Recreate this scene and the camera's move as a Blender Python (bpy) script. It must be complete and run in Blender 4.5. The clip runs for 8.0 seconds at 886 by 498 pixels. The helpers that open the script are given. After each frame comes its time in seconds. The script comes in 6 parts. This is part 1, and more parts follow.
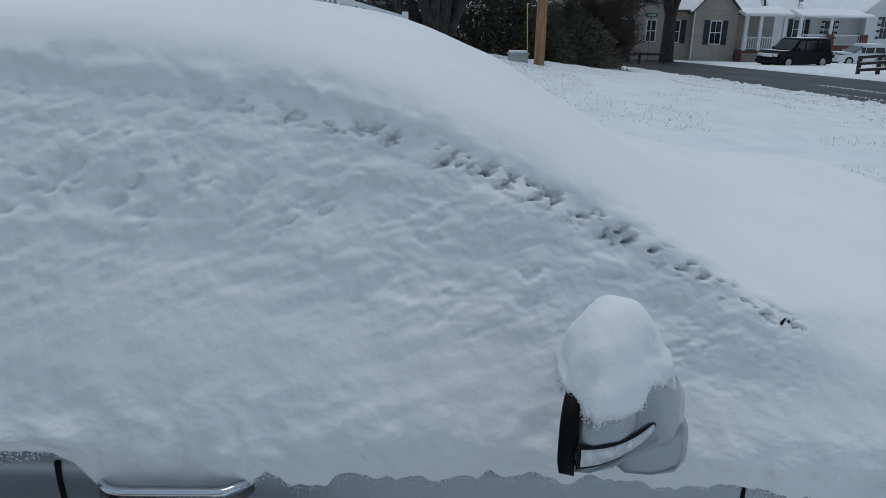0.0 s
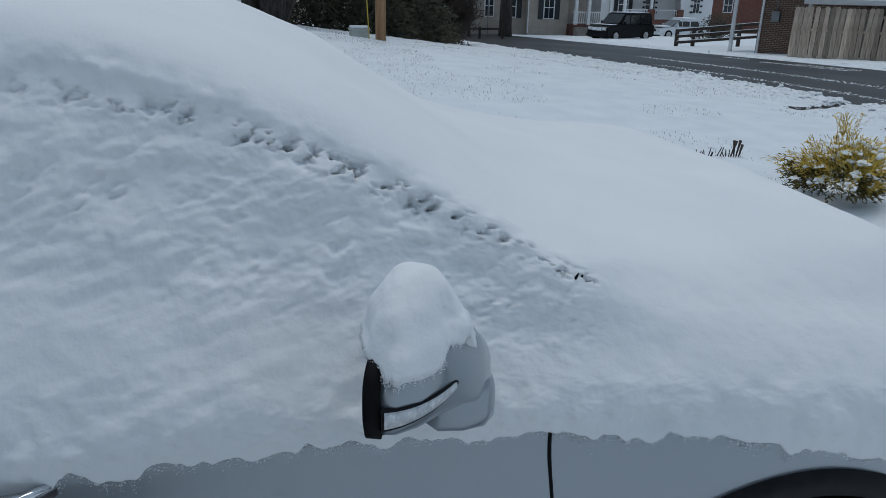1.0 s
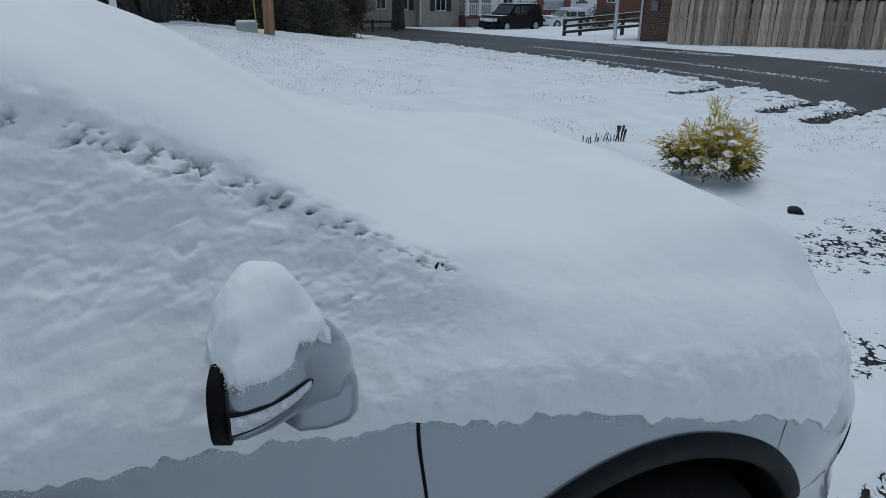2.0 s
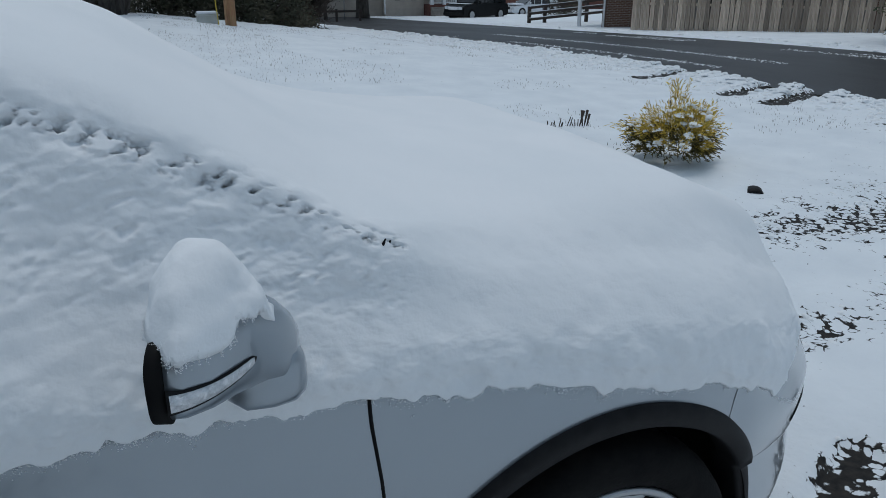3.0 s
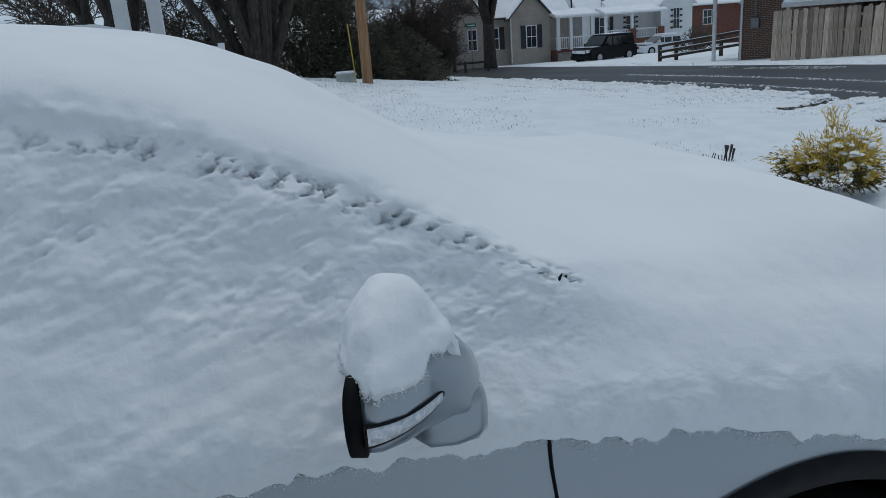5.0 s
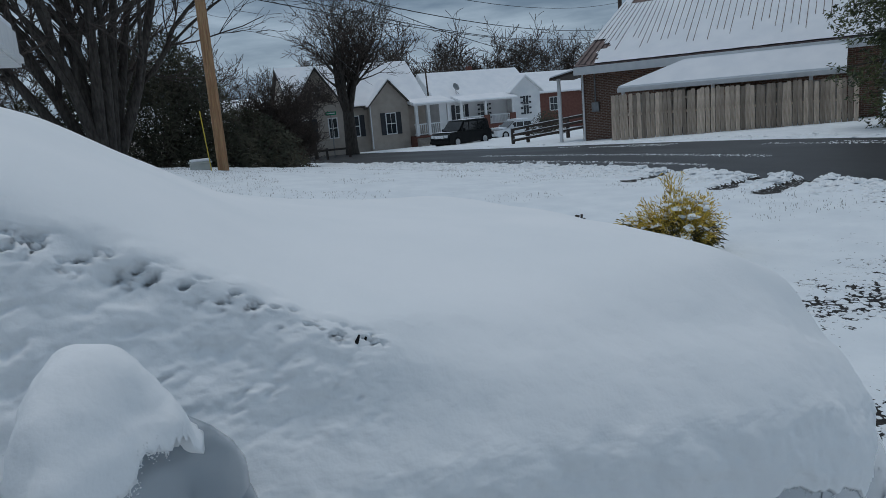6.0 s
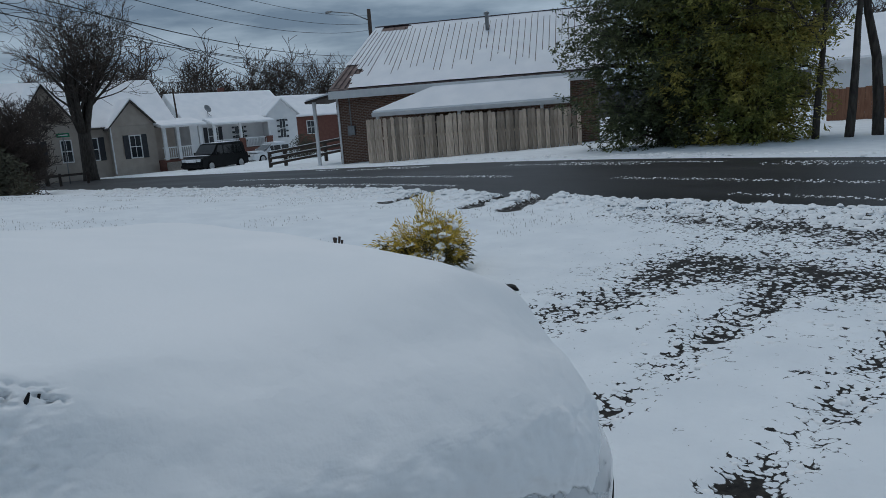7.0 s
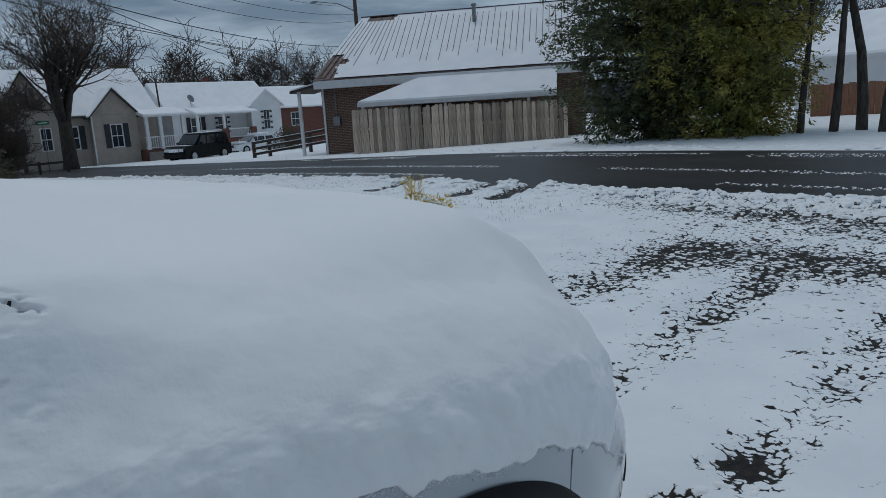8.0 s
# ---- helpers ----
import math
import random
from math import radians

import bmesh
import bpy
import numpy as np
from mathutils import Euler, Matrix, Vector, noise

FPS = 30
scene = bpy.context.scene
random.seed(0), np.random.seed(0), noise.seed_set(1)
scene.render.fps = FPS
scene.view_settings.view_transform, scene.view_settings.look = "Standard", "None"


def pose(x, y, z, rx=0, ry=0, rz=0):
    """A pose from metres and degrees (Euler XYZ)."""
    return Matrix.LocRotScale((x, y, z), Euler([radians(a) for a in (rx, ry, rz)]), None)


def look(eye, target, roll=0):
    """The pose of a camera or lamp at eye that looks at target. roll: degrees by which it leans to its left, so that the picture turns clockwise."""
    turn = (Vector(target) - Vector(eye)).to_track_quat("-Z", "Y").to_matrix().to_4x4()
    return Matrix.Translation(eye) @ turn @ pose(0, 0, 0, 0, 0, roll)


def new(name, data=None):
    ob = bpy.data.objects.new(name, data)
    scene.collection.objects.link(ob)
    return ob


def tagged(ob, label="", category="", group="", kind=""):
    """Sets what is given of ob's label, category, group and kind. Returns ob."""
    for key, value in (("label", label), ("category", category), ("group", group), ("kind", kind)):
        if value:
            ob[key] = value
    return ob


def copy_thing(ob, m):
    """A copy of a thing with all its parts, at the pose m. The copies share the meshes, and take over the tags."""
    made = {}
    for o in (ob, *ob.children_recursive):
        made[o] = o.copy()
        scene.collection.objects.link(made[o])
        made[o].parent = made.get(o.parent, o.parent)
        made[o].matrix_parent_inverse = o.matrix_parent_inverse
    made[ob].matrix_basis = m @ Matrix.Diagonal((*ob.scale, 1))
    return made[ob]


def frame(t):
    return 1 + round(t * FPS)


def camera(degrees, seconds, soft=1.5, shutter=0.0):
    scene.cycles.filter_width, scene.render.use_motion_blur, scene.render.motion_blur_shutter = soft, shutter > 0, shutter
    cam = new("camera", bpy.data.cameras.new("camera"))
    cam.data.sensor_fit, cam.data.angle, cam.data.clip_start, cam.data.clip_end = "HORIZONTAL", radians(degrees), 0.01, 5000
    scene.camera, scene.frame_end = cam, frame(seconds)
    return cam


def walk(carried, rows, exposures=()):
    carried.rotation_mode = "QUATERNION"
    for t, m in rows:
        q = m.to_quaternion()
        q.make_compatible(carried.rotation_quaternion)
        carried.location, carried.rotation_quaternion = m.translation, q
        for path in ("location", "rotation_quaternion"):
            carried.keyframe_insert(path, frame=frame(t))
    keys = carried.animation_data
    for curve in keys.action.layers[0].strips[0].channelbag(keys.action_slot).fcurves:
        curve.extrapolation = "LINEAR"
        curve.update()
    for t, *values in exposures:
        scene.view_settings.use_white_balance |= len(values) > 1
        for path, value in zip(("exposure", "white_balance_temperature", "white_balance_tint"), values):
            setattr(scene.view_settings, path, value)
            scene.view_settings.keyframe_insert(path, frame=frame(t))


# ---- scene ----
cam = camera(62.5, 8.0, soft=0.8)
PATH = [
    (0, (0.786, 0.253, 1.675), (0.822, 2.156, 1.057), 1.0),
    (0.5, (0.823, 0.239, 1.678), (1.045, 2.119, 1.033), 0.5),
    (1, (0.861, 0.232, 1.673), (1.283, 2.068, 1.004), 1.3),
    (1.5, (0.903, 0.226, 1.673), (1.468, 2.019, 0.993), 1.3),
    (1.7, (0.918, 0.223, 1.672), (1.531, 2.001, 0.991), 1.1),
    (3, (0.973, 0.196, 1.648), (1.709, 1.917, 0.941), 0.2),
    (3.5, (0.968, 0.184, 1.622), (1.677, 1.843, 0.759), 0.2),
    (4, (0.943, 0.168, 1.636), (1.542, 1.879, 0.791), -1.3),
    (4.5, (0.914, 0.178, 1.653), (1.321, 1.999, 0.933), -3.4),
    (4.7, (0.903, 0.2, 1.65), (1.305, 2.043, 0.985), -4.0),
    (5.8, (1.016, 0.344, 1.53), (1.659, 2.195, 1.132), -5.0),
    (6, (1.08, 0.398, 1.516), (1.859, 2.2, 1.135), -5.0),
    (6.2, (1.13, 0.414, 1.524), (2.046, 2.16, 1.186), -4.1),
    (6.5, (1.154, 0.414, 1.525), (2.282, 2.031, 1.184), -4.3),
    (7, (1.169, 0.425, 1.499), (2.487, 1.882, 1.129), -4.2),
    (7.5, (1.182, 0.422, 1.449), (2.477, 1.901, 1.077), -3.7),
    (8, (1.182, 0.521, 1.386), (2.53, 1.947, 0.998), -3.5),
]
EXPOSURES = [(0, 0.0), (4.7, 0.0), (6.2, -0.2), (8, -0.24)]
walk(cam, [(t, look(eye, target, roll)) for t, eye, target, roll in PATH], EXPOSURES)
# ---------------------------------------------------------------- world, sun, exposure
world = bpy.data.worlds.new("overcast_sky")
scene.world = world
world.use_nodes = True
wn, wl = world.node_tree.nodes, world.node_tree.links
wn.clear()
w_out = wn.new("ShaderNodeOutputWorld")
w_sky = wn.new("ShaderNodeTexSky")
w_sky.sky_type, w_sky.sun_disc = "NISHITA", False
w_sky.sun_elevation, w_sky.sun_rotation = radians(76), radians(20)
w_sky.air_density, w_sky.dust_density, w_sky.ozone_density = 1.0, 3.0, 1.5
w_bg = wn.new("ShaderNodeBackground")
w_bg.inputs["Strength"].default_value = 0.012
w_cl = wn.new("ShaderNodeBackground")
w_cl.inputs["Strength"].default_value = 0.545
w_tc = wn.new("ShaderNodeTexCoord")
w_map = wn.new("ShaderNodeMapping")
w_map.inputs["Scale"].default_value = (2.6, 2.6, 13.0)
w_no = wn.new("ShaderNodeTexNoise")
w_no.inputs["Scale"].default_value, w_no.inputs["Detail"].default_value, w_no.inputs["Roughness"].default_value = 1.5, 6, 0.55
w_rp = wn.new("ShaderNodeValToRGB")
w_rp.color_ramp.elements[0].position, w_rp.color_ramp.elements[1].position = 0.36, 0.66
w_rp.color_ramp.elements[0].color = (0.195, 0.295, 0.42, 1)
w_rp.color_ramp.elements[1].color = (0.61, 0.775, 0.94, 1)
w_add = wn.new("ShaderNodeAddShader")
wl.new(w_tc.outputs["Generated"], w_map.inputs["Vector"])
wl.new(w_map.outputs["Vector"], w_no.inputs["Vector"])
wl.new(w_no.outputs["Fac"], w_rp.inputs["Fac"])
# thin cloud near the horizon is a little brighter than the cloud overhead
w_sep = wn.new("ShaderNodeSeparateXYZ")
w_lift = wn.new("ShaderNodeMapRange")
w_lift.inputs["From Min"].default_value, w_lift.inputs["From Max"].default_value = 0.0, 0.8
w_lift.inputs["To Min"].default_value, w_lift.inputs["To Max"].default_value = 1.2, 1.1
w_mul = wn.new("ShaderNodeVectorMath")
w_mul.operation = "SCALE"
wl.new(w_tc.outputs["Generated"], w_sep.inputs[0])
wl.new(w_sep.outputs["Z"], w_lift.inputs["Value"])
wl.new(w_rp.outputs["Color"], w_mul.inputs[0])
wl.new(w_lift.outputs["Result"], w_mul.inputs["Scale"])
wl.new(w_mul.outputs["Vector"], w_cl.inputs["Color"])
wl.new(w_sky.outputs["Color"], w_bg.inputs["Color"])
wl.new(w_bg.outputs["Background"], w_add.inputs[0])
wl.new(w_cl.outputs["Background"], w_add.inputs[1])
wl.new(w_add.outputs["Shader"], w_out.inputs["Surface"])
sun = new("sun", bpy.data.lights.new("sun", "SUN"))
sun.data.energy, sun.data.angle, sun.data.color = 0.7, radians(25), (1.0, 0.97, 0.93)
sun.matrix_world = look((0, 0, 30), (-2.5, -7, 0))


# ---------------------------------------------------------------- materials
def mat(name, color, rough=0.6, metal=0.0, spec=0.5, var=None, scale=6.0, detail=5.0, bump=0.0, bump_scale=40.0,
        stretch=(1, 1, 1), fine=None, rough_var=0.0, island=0.0, coat=0.0, lo=0.35, hi=0.65, obj=0.0):
    """A procedural surface: two colours mixed by noise, finer grain, relief, and a value that varies from piece to piece."""
    m = bpy.data.materials.new(name)
    m.use_nodes = True
    n, l = m.node_tree.nodes, m.node_tree.links
    b = n["Principled BSDF"]
    b.inputs["Roughness"].default_value, b.inputs["Metallic"].default_value = rough, metal
    b.inputs["Specular IOR Level"].default_value, b.inputs["Coat Weight"].default_value = spec, coat
    tc = n.new("ShaderNodeTexCoord")
    mp = n.new("ShaderNodeMapping")
    mp.inputs["Scale"].default_value = stretch
    l.new(tc.outputs["Object"], mp.inputs["Vector"])
    b.inputs["Base Color"].default_value = (*color, 1)
    out = None
    if var:
        no = n.new("ShaderNodeTexNoise")
        no.inputs["Scale"].default_value, no.inputs["Detail"].default_value = scale, detail
        l.new(mp.outputs["Vector"], no.inputs["Vector"])
        r = n.new("ShaderNodeValToRGB")
        r.color_ramp.elements[0].position, r.color_ramp.elements[1].position = lo, hi
        r.color_ramp.elements[0].color, r.color_ramp.elements[1].color = (*color, 1), (*var, 1)
        l.new(no.outputs["Fac"], r.inputs["Fac"])
        out = r.outputs["Color"]
        if rough_var:
            mr = n.new("ShaderNodeMapRange")
            mr.inputs["To Min"].default_value, mr.inputs["To Max"].default_value = rough - rough_var, rough + rough_var
            l.new(no.outputs["Fac"], mr.inputs["Value"])
            l.new(mr.outputs["Result"], b.inputs["Roughness"])
    if fine and out:
        no2 = n.new("ShaderNodeTexNoise")
        no2.inputs["Scale"].default_value, no2.inputs["Detail"].default_value = fine[0], 6
        l.new(mp.outputs["Vector"], no2.inputs["Vector"])
        mx = n.new("ShaderNodeMix")
        mx.data_type, mx.blend_type = "RGBA", "MULTIPLY"
        mx.inputs["Factor"].default_value = fine[1]
        l.new(out, mx.inputs[6])
        l.new(no2.outputs["Color"], mx.inputs[7])
        out = mx.outputs[2]
    if (island or obj) and out:
        hs = n.new("ShaderNodeHueSaturation")
        src = n.new("ShaderNodeObjectInfo") if obj else n.new("ShaderNodeNewGeometry")
        mr2 = n.new("ShaderNodeMapRange")
        k = obj or island
        mr2.inputs["To Min"].default_value, mr2.inputs["To Max"].default_value = 1 - k, 1 + k
        l.new(src.outputs["Random" if obj else "Random Per Island"], mr2.inputs["Value"])
        l.new(mr2.outputs["Result"], hs.inputs["Value"])
        l.new(out, hs.inputs["Color"])
        out = hs.outputs["Color"]
    if out:
        l.new(out, b.inputs["Base Color"])
    if bump:
        nb = n.new("ShaderNodeTexNoise")
        nb.inputs["Scale"].default_value, nb.inputs["Detail"].default_value = bump_scale, 8
        l.new(mp.outputs["Vector"], nb.inputs["Vector"])
        bu = n.new("ShaderNodeBump")
        bu.inputs["Strength"].default_value, bu.inputs["Distance"].default_value = bump, 0.02
        l.new(nb.outputs["Fac"], bu.inputs["Height"])
        l.new(bu.outputs["Normal"], b.inputs["Normal"])
    return m


M_SNOW = mat("fresh_snow", (0.85, 0.88, 0.90), 0.8, spec=0.2, var=(0.90, 0.92, 0.935), scale=3, bump=0.09, bump_scale=150)
M_SNOW_ROOF = mat("roof_snow", (0.80, 0.83, 0.87), 0.8, spec=0.2, var=(0.87, 0.89, 0.92), scale=1.2, bump=0.2, bump_scale=8)
M_PAINT = mat("silver_blue_paint", (0.325, 0.37, 0.41), 0.30, 0.7, var=(0.345, 0.39, 0.43), scale=1.5, coat=1.0, fine=(700, 0.12), rough_var=0.04)
M_CLAD = mat("black_cladding", (0.008, 0.008, 0.009), 0.6, spec=0.18, var=(0.013, 0.013, 0.014), scale=30, bump=0.08, bump_scale=300)
M_TYRE = mat("tyre_rubber", (0.007, 0.007, 0.0075), 0.85, spec=0.12, var=(0.014, 0.0135, 0.013), scale=14, bump=0.15, bump_scale=90)
M_LINER = mat("wheel_liner", (0.008, 0.008, 0.009), 0.9, var=(0.014, 0.014, 0.014), scale=20)
M_RIM = mat("machined_alloy", (0.40, 0.41, 0.42), 0.34, 0.85, var=(0.47, 0.48, 0.49), scale=12, fine=(200, 0.2))
M_RIMD = mat("grey_alloy", (0.10, 0.105, 0.11), 0.45, 0.5, var=(0.15, 0.155, 0.16), scale=15)
M_STEEL = mat("dark_steel", (0.08, 0.08, 0.085), 0.4, 0.8, var=(0.14, 0.13, 0.12), scale=25)
M_CHROME = mat("chrome_trim", (0.7, 0.72, 0.75), 0.12, 1.0, var=(0.6, 0.62, 0.65), scale=9)
M_GLASSD = mat("dark_glass", (0.012, 0.014, 0.016), 0.08, var=(0.02, 0.022, 0.024), scale=4)
M_LENS = mat("clear_lens", (0.62, 0.65, 0.68), 0.14, 0.25, var=(0.92, 0.93, 0.95), scale=90, bump=0.5, bump_scale=120)
M_BLACK = mat("black_gap", (0.004, 0.004, 0.005), 0.7, spec=0.12, var=(0.01, 0.01, 0.01), scale=20)
M_ROAD = mat("wet_asphalt", (0.022, 0.024, 0.026), 0.5, spec=0.35, var=(0.042, 0.044, 0.047), scale=0.7, fine=(90, 0.5), rough_var=0.16, bump=0.12, bump_scale=120, stretch=(1, 0.25, 1))
M_FENCE = mat("weathered_boards", (0.43, 0.33, 0.25), 0.85, var=(0.70, 0.57, 0.46), scale=5, stretch=(6, 6, 0.5), fine=(30, 0.45), bump=0.3, bump_scale=30, obj=0.48)
M_POLE = mat("pole_wood", (0.36, 0.19, 0.095), 0.85, var=(0.56, 0.34, 0.18), scale=5, stretch=(5, 5, 0.35), fine=(20, 0.5), bump=0.4, bump_scale=25)
M_BARK = mat("bark", (0.045, 0.036, 0.03), 0.95, var=(0.10, 0.085, 0.072), scale=7, stretch=(2, 2, 0.5), fine=(30, 0.5), bump=0.6, bump_scale=18)
M_TWIG = mat("twigs", (0.05, 0.038, 0.032), 0.95, var=(0.085, 0.065, 0.055), scale=3)
M_SIDING = mat("beige_siding", (0.41, 0.355, 0.305), 0.7, var=(0.47, 0.41, 0.355), scale=2, fine=(20, 0.1))
M_WHITEW = mat("white_siding", (0.72, 0.73, 0.74), 0.65, var=(0.80, 0.80, 0.80), scale=1.5, fine=(14, 0.1))
M_RAKE = mat("dark_brown_trim", (0.05, 0.042, 0.036), 0.7, var=(0.08, 0.07, 0.06), scale=5)
M_TRIM = mat("white_trim", (0.74, 0.75, 0.76), 0.55, var=(0.82, 0.82, 0.82), scale=4, fine=(25, 0.1))
M_BRICK = mat("brown_brick", (0.15, 0.075, 0.05), 0.9, var=(0.24, 0.13, 0.09), scale=8, fine=(40, 0.4), island=0.3)
M_REDBR = mat("red_brick", (0.17, 0.07, 0.055), 0.9, var=(0.22, 0.095, 0.07), scale=4, fine=(30, 0.3), island=0.2)
M_MORTAR = mat("mortar", (0.26, 0.23, 0.2), 0.95, var=(0.34, 0.31, 0.28), scale=15)
M_PANE = mat("window_glass", (0.02, 0.025, 0.03), 0.07, var=(0.035, 0.04, 0.045), scale=2)
M_SHUT = mat("dark_shutter", (0.018, 0.02, 0.026), 0.6, var=(0.03, 0.032, 0.04), scale=8)
M_METAL = mat("rusty_roof_metal", (0.055, 0.038, 0.042), 0.5, 0.3, var=(0.12, 0.085, 0.09), scale=4, fine=(20, 0.4))
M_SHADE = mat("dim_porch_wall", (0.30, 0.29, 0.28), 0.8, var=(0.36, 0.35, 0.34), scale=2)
M_DARKW = mat("dark_stained_wood", (0.045, 0.032, 0.026), 0.85, var=(0.08, 0.06, 0.05), scale=6, stretch=(1, 1, 4), fine=(20, 0.4))
M_CARBLK = mat("black_car_paint", (0.004, 0.005, 0.006), 0.4, 0.0, spec=0.15, var=(0.008, 0.009, 0.010), scale=3)
M_CARWHT = mat("white_car_paint", (0.62, 0.65, 0.68), 0.3, 0.1, var=(0.7, 0.72, 0.74), scale=3, coat=0.6)
M_NEEDLE = mat("dark_evergreen", (0.045, 0.065, 0.03), 0.6, var=(0.14, 0.15, 0.055), scale=0.8, island=0.45)
M_NEEDLEY = mat("yellowing_evergreen", (0.11, 0.14, 0.03), 0.6, var=(0.36, 0.29, 0.06), scale=0.7, island=0.45)
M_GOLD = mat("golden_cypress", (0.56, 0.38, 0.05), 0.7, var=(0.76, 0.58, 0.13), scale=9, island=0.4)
M_GOLDDK = mat("dark_cypress", (0.055, 0.05, 0.015), 0.85, var=(0.16, 0.12, 0.03), scale=9, island=0.4)
M_SHRUB = mat("dark_shrub", (0.032, 0.038, 0.022), 0.85, var=(0.075, 0.07, 0.045), scale=1.5, island=0.4)
M_BRUSH = mat("brown_brush", (0.05, 0.036, 0.026), 0.9, var=(0.11, 0.078, 0.05), scale=1.5, island=0.4)
M_FARWOOD = mat("far_bare_wood", (0.045, 0.042, 0.045), 0.95, var=(0.085, 0.08, 0.085), scale=0.12, island=0.3)
M_HILL = mat("far_wooded_hill", (0.055, 0.06, 0.072), 0.95, var=(0.10, 0.11, 0.13), scale=0.03, detail=8)
M_GREY = mat("grey_metal", (0.20, 0.21, 0.22), 0.45, 0.6, var=(0.28, 0.29, 0.3), scale=6)
M_GALV = mat("utility_box_paint", (0.42, 0.44, 0.42), 0.6, var=(0.5, 0.52, 0.5), scale=4)
M_YELLOW = mat("yellow_plastic", (0.55, 0.42, 0.03), 0.5, var=(0.62, 0.5, 0.06), scale=6)
M_CABLE = mat("black_cable", (0.012, 0.012, 0.013), 0.6, var=(0.02, 0.02, 0.02), scale=3)
M_SIGN = mat("green_sign", (0.01, 0.16, 0.07), 0.45, var=(0.015, 0.2, 0.09), scale=5)
M_BROWNF = mat("brown_board_fence", (0.22, 0.10, 0.06), 0.85, var=(0.3, 0.15, 0.09), scale=4, stretch=(1, 5, 0.6))


# ---------------------------------------------------------------- helpers of this scene
def sm(a, b, x):
    t = np.clip((np.asarray(x, float) - a) / (b - a), 0, 1)
    return t * t * (3 - 2 * t)


def vnoise(x, y, seed=0):
    """Smooth value noise in -1..1 on arrays."""
    xi, yi = np.floor(x).astype(np.int64), np.floor(y).astype(np.int64)
    fx, fy = x - xi, y - yi
    fx, fy = fx * fx * (3 - 2 * fx), fy * fy * (3 - 2 * fy)

    def h(a, b):
        k = (a * 374761393 + b * 668265263 + seed * 982451653) & 0x7FFFFFFF
        k = ((k ^ (k >> 13)) * 1274126177) & 0x7FFFFFFF
        return ((k ^ (k >> 16)) & 0xFFFF) / 32767.5 - 1

    return (h(xi, yi) * (1 - fx) + h(xi + 1, yi) * fx) * (1 - fy) + (h(xi, yi + 1) * (1 - fx) + h(xi + 1, yi + 1) * fx) * fy


def fbm(x, y, octaves=4, seed=0, gain=0.5):
    v, a, s = 0, 1.0, 0
    for k in range(octaves):
        v, s = v + a * vnoise(x * 2**k + 17.3 * k, y * 2**k - 9.1 * k, seed + k), s + a
        a *= gain
    return v / s


def link(name, verts, faces, material, parent=None, smooth=False, label=""):
    me = bpy.data.meshes.new(name)
    me.from_pydata([tuple(map(float, v)) for v in verts], [], [tuple(map(int, f)) for f in faces])
    if smooth:
        me.polygons.foreach_set("use_smooth", [True] * len(me.polygons))
    me.materials.append(material)
    ob = new(name, me)
    if parent:
        ob.parent = parent
        ob.matrix_parent_inverse = parent.matrix_basis.inverted()
    return tagged(ob, label=label)


def part(name, bm, material, parent=None, label="", smooth=False, bevel=0.0):
    if bevel:
        bmesh.ops.bevel(bm, geom=bm.edges[:], offset=bevel, segments=2, affect="EDGES", clamp_overlap=True)
    me = bpy.data.meshes.new(name)
    bm.to_mesh(me)
    bm.free()
    if smooth:
        me.polygons.foreach_set("use_smooth", [True] * len(me.polygons))
    me.materials.append(material)
    ob = new(name, me)
    if parent:
        ob.parent = parent
        ob.matrix_parent_inverse = parent.matrix_basis.inverted()
    return tagged(ob, label=label)


def thing(name, place, label, category, group="", kind="", rz=0):
    ob = new(name)
    ob.empty_display_size = 0.1
    ob.matrix_basis = pose(*place, 0, 0, rz)
    return tagged(ob, label, category, group, kind)


def add_box(bm, lo, hi, m=None):
    v = [bm.verts.new((x, y, z)) for z in (lo[2], hi[2]) for y in (lo[1], hi[1]) for x in (lo[0], hi[0])]
    for f in ((0, 2, 3, 1), (4, 5, 7, 6), (0, 1, 5, 4), (2, 6, 7, 3), (0, 4, 6, 2), (1, 3, 7, 5)):
        bm.faces.new([v[i] for i in f])
    if m:
        for q in v:
            q.co = m @ q.co
    return v


def box(lo, hi, m=None):
    bm = bmesh.new()
    add_box(bm, lo, hi, m)
    return bm


def add_prism(bm, poly, axis, a, b):
    """A polygon in the plane across an axis (0 or 1), drawn out from a to b."""
    def at(p, d):
        return (d, p[0], p[1]) if axis == 0 else (p[0], d, p[1])
    lo, hi = [bm.verts.new(at(p, a)) for p in poly], [bm.verts.new(at(p, b)) for p in poly]
    n = len(poly)
    for i in range(n):
        bm.faces.new((lo[i], lo[(i + 1) % n], hi[(i + 1) % n], hi[i]))
    bm.faces.new(lo[::-1])
    bm.faces.new(hi)
    bmesh.ops.recalc_face_normals(bm, faces=bm.faces[:])


def prism(poly, axis, a, b):
    bm = bmesh.new()
    add_prism(bm, poly, axis, a, b)
    return bm


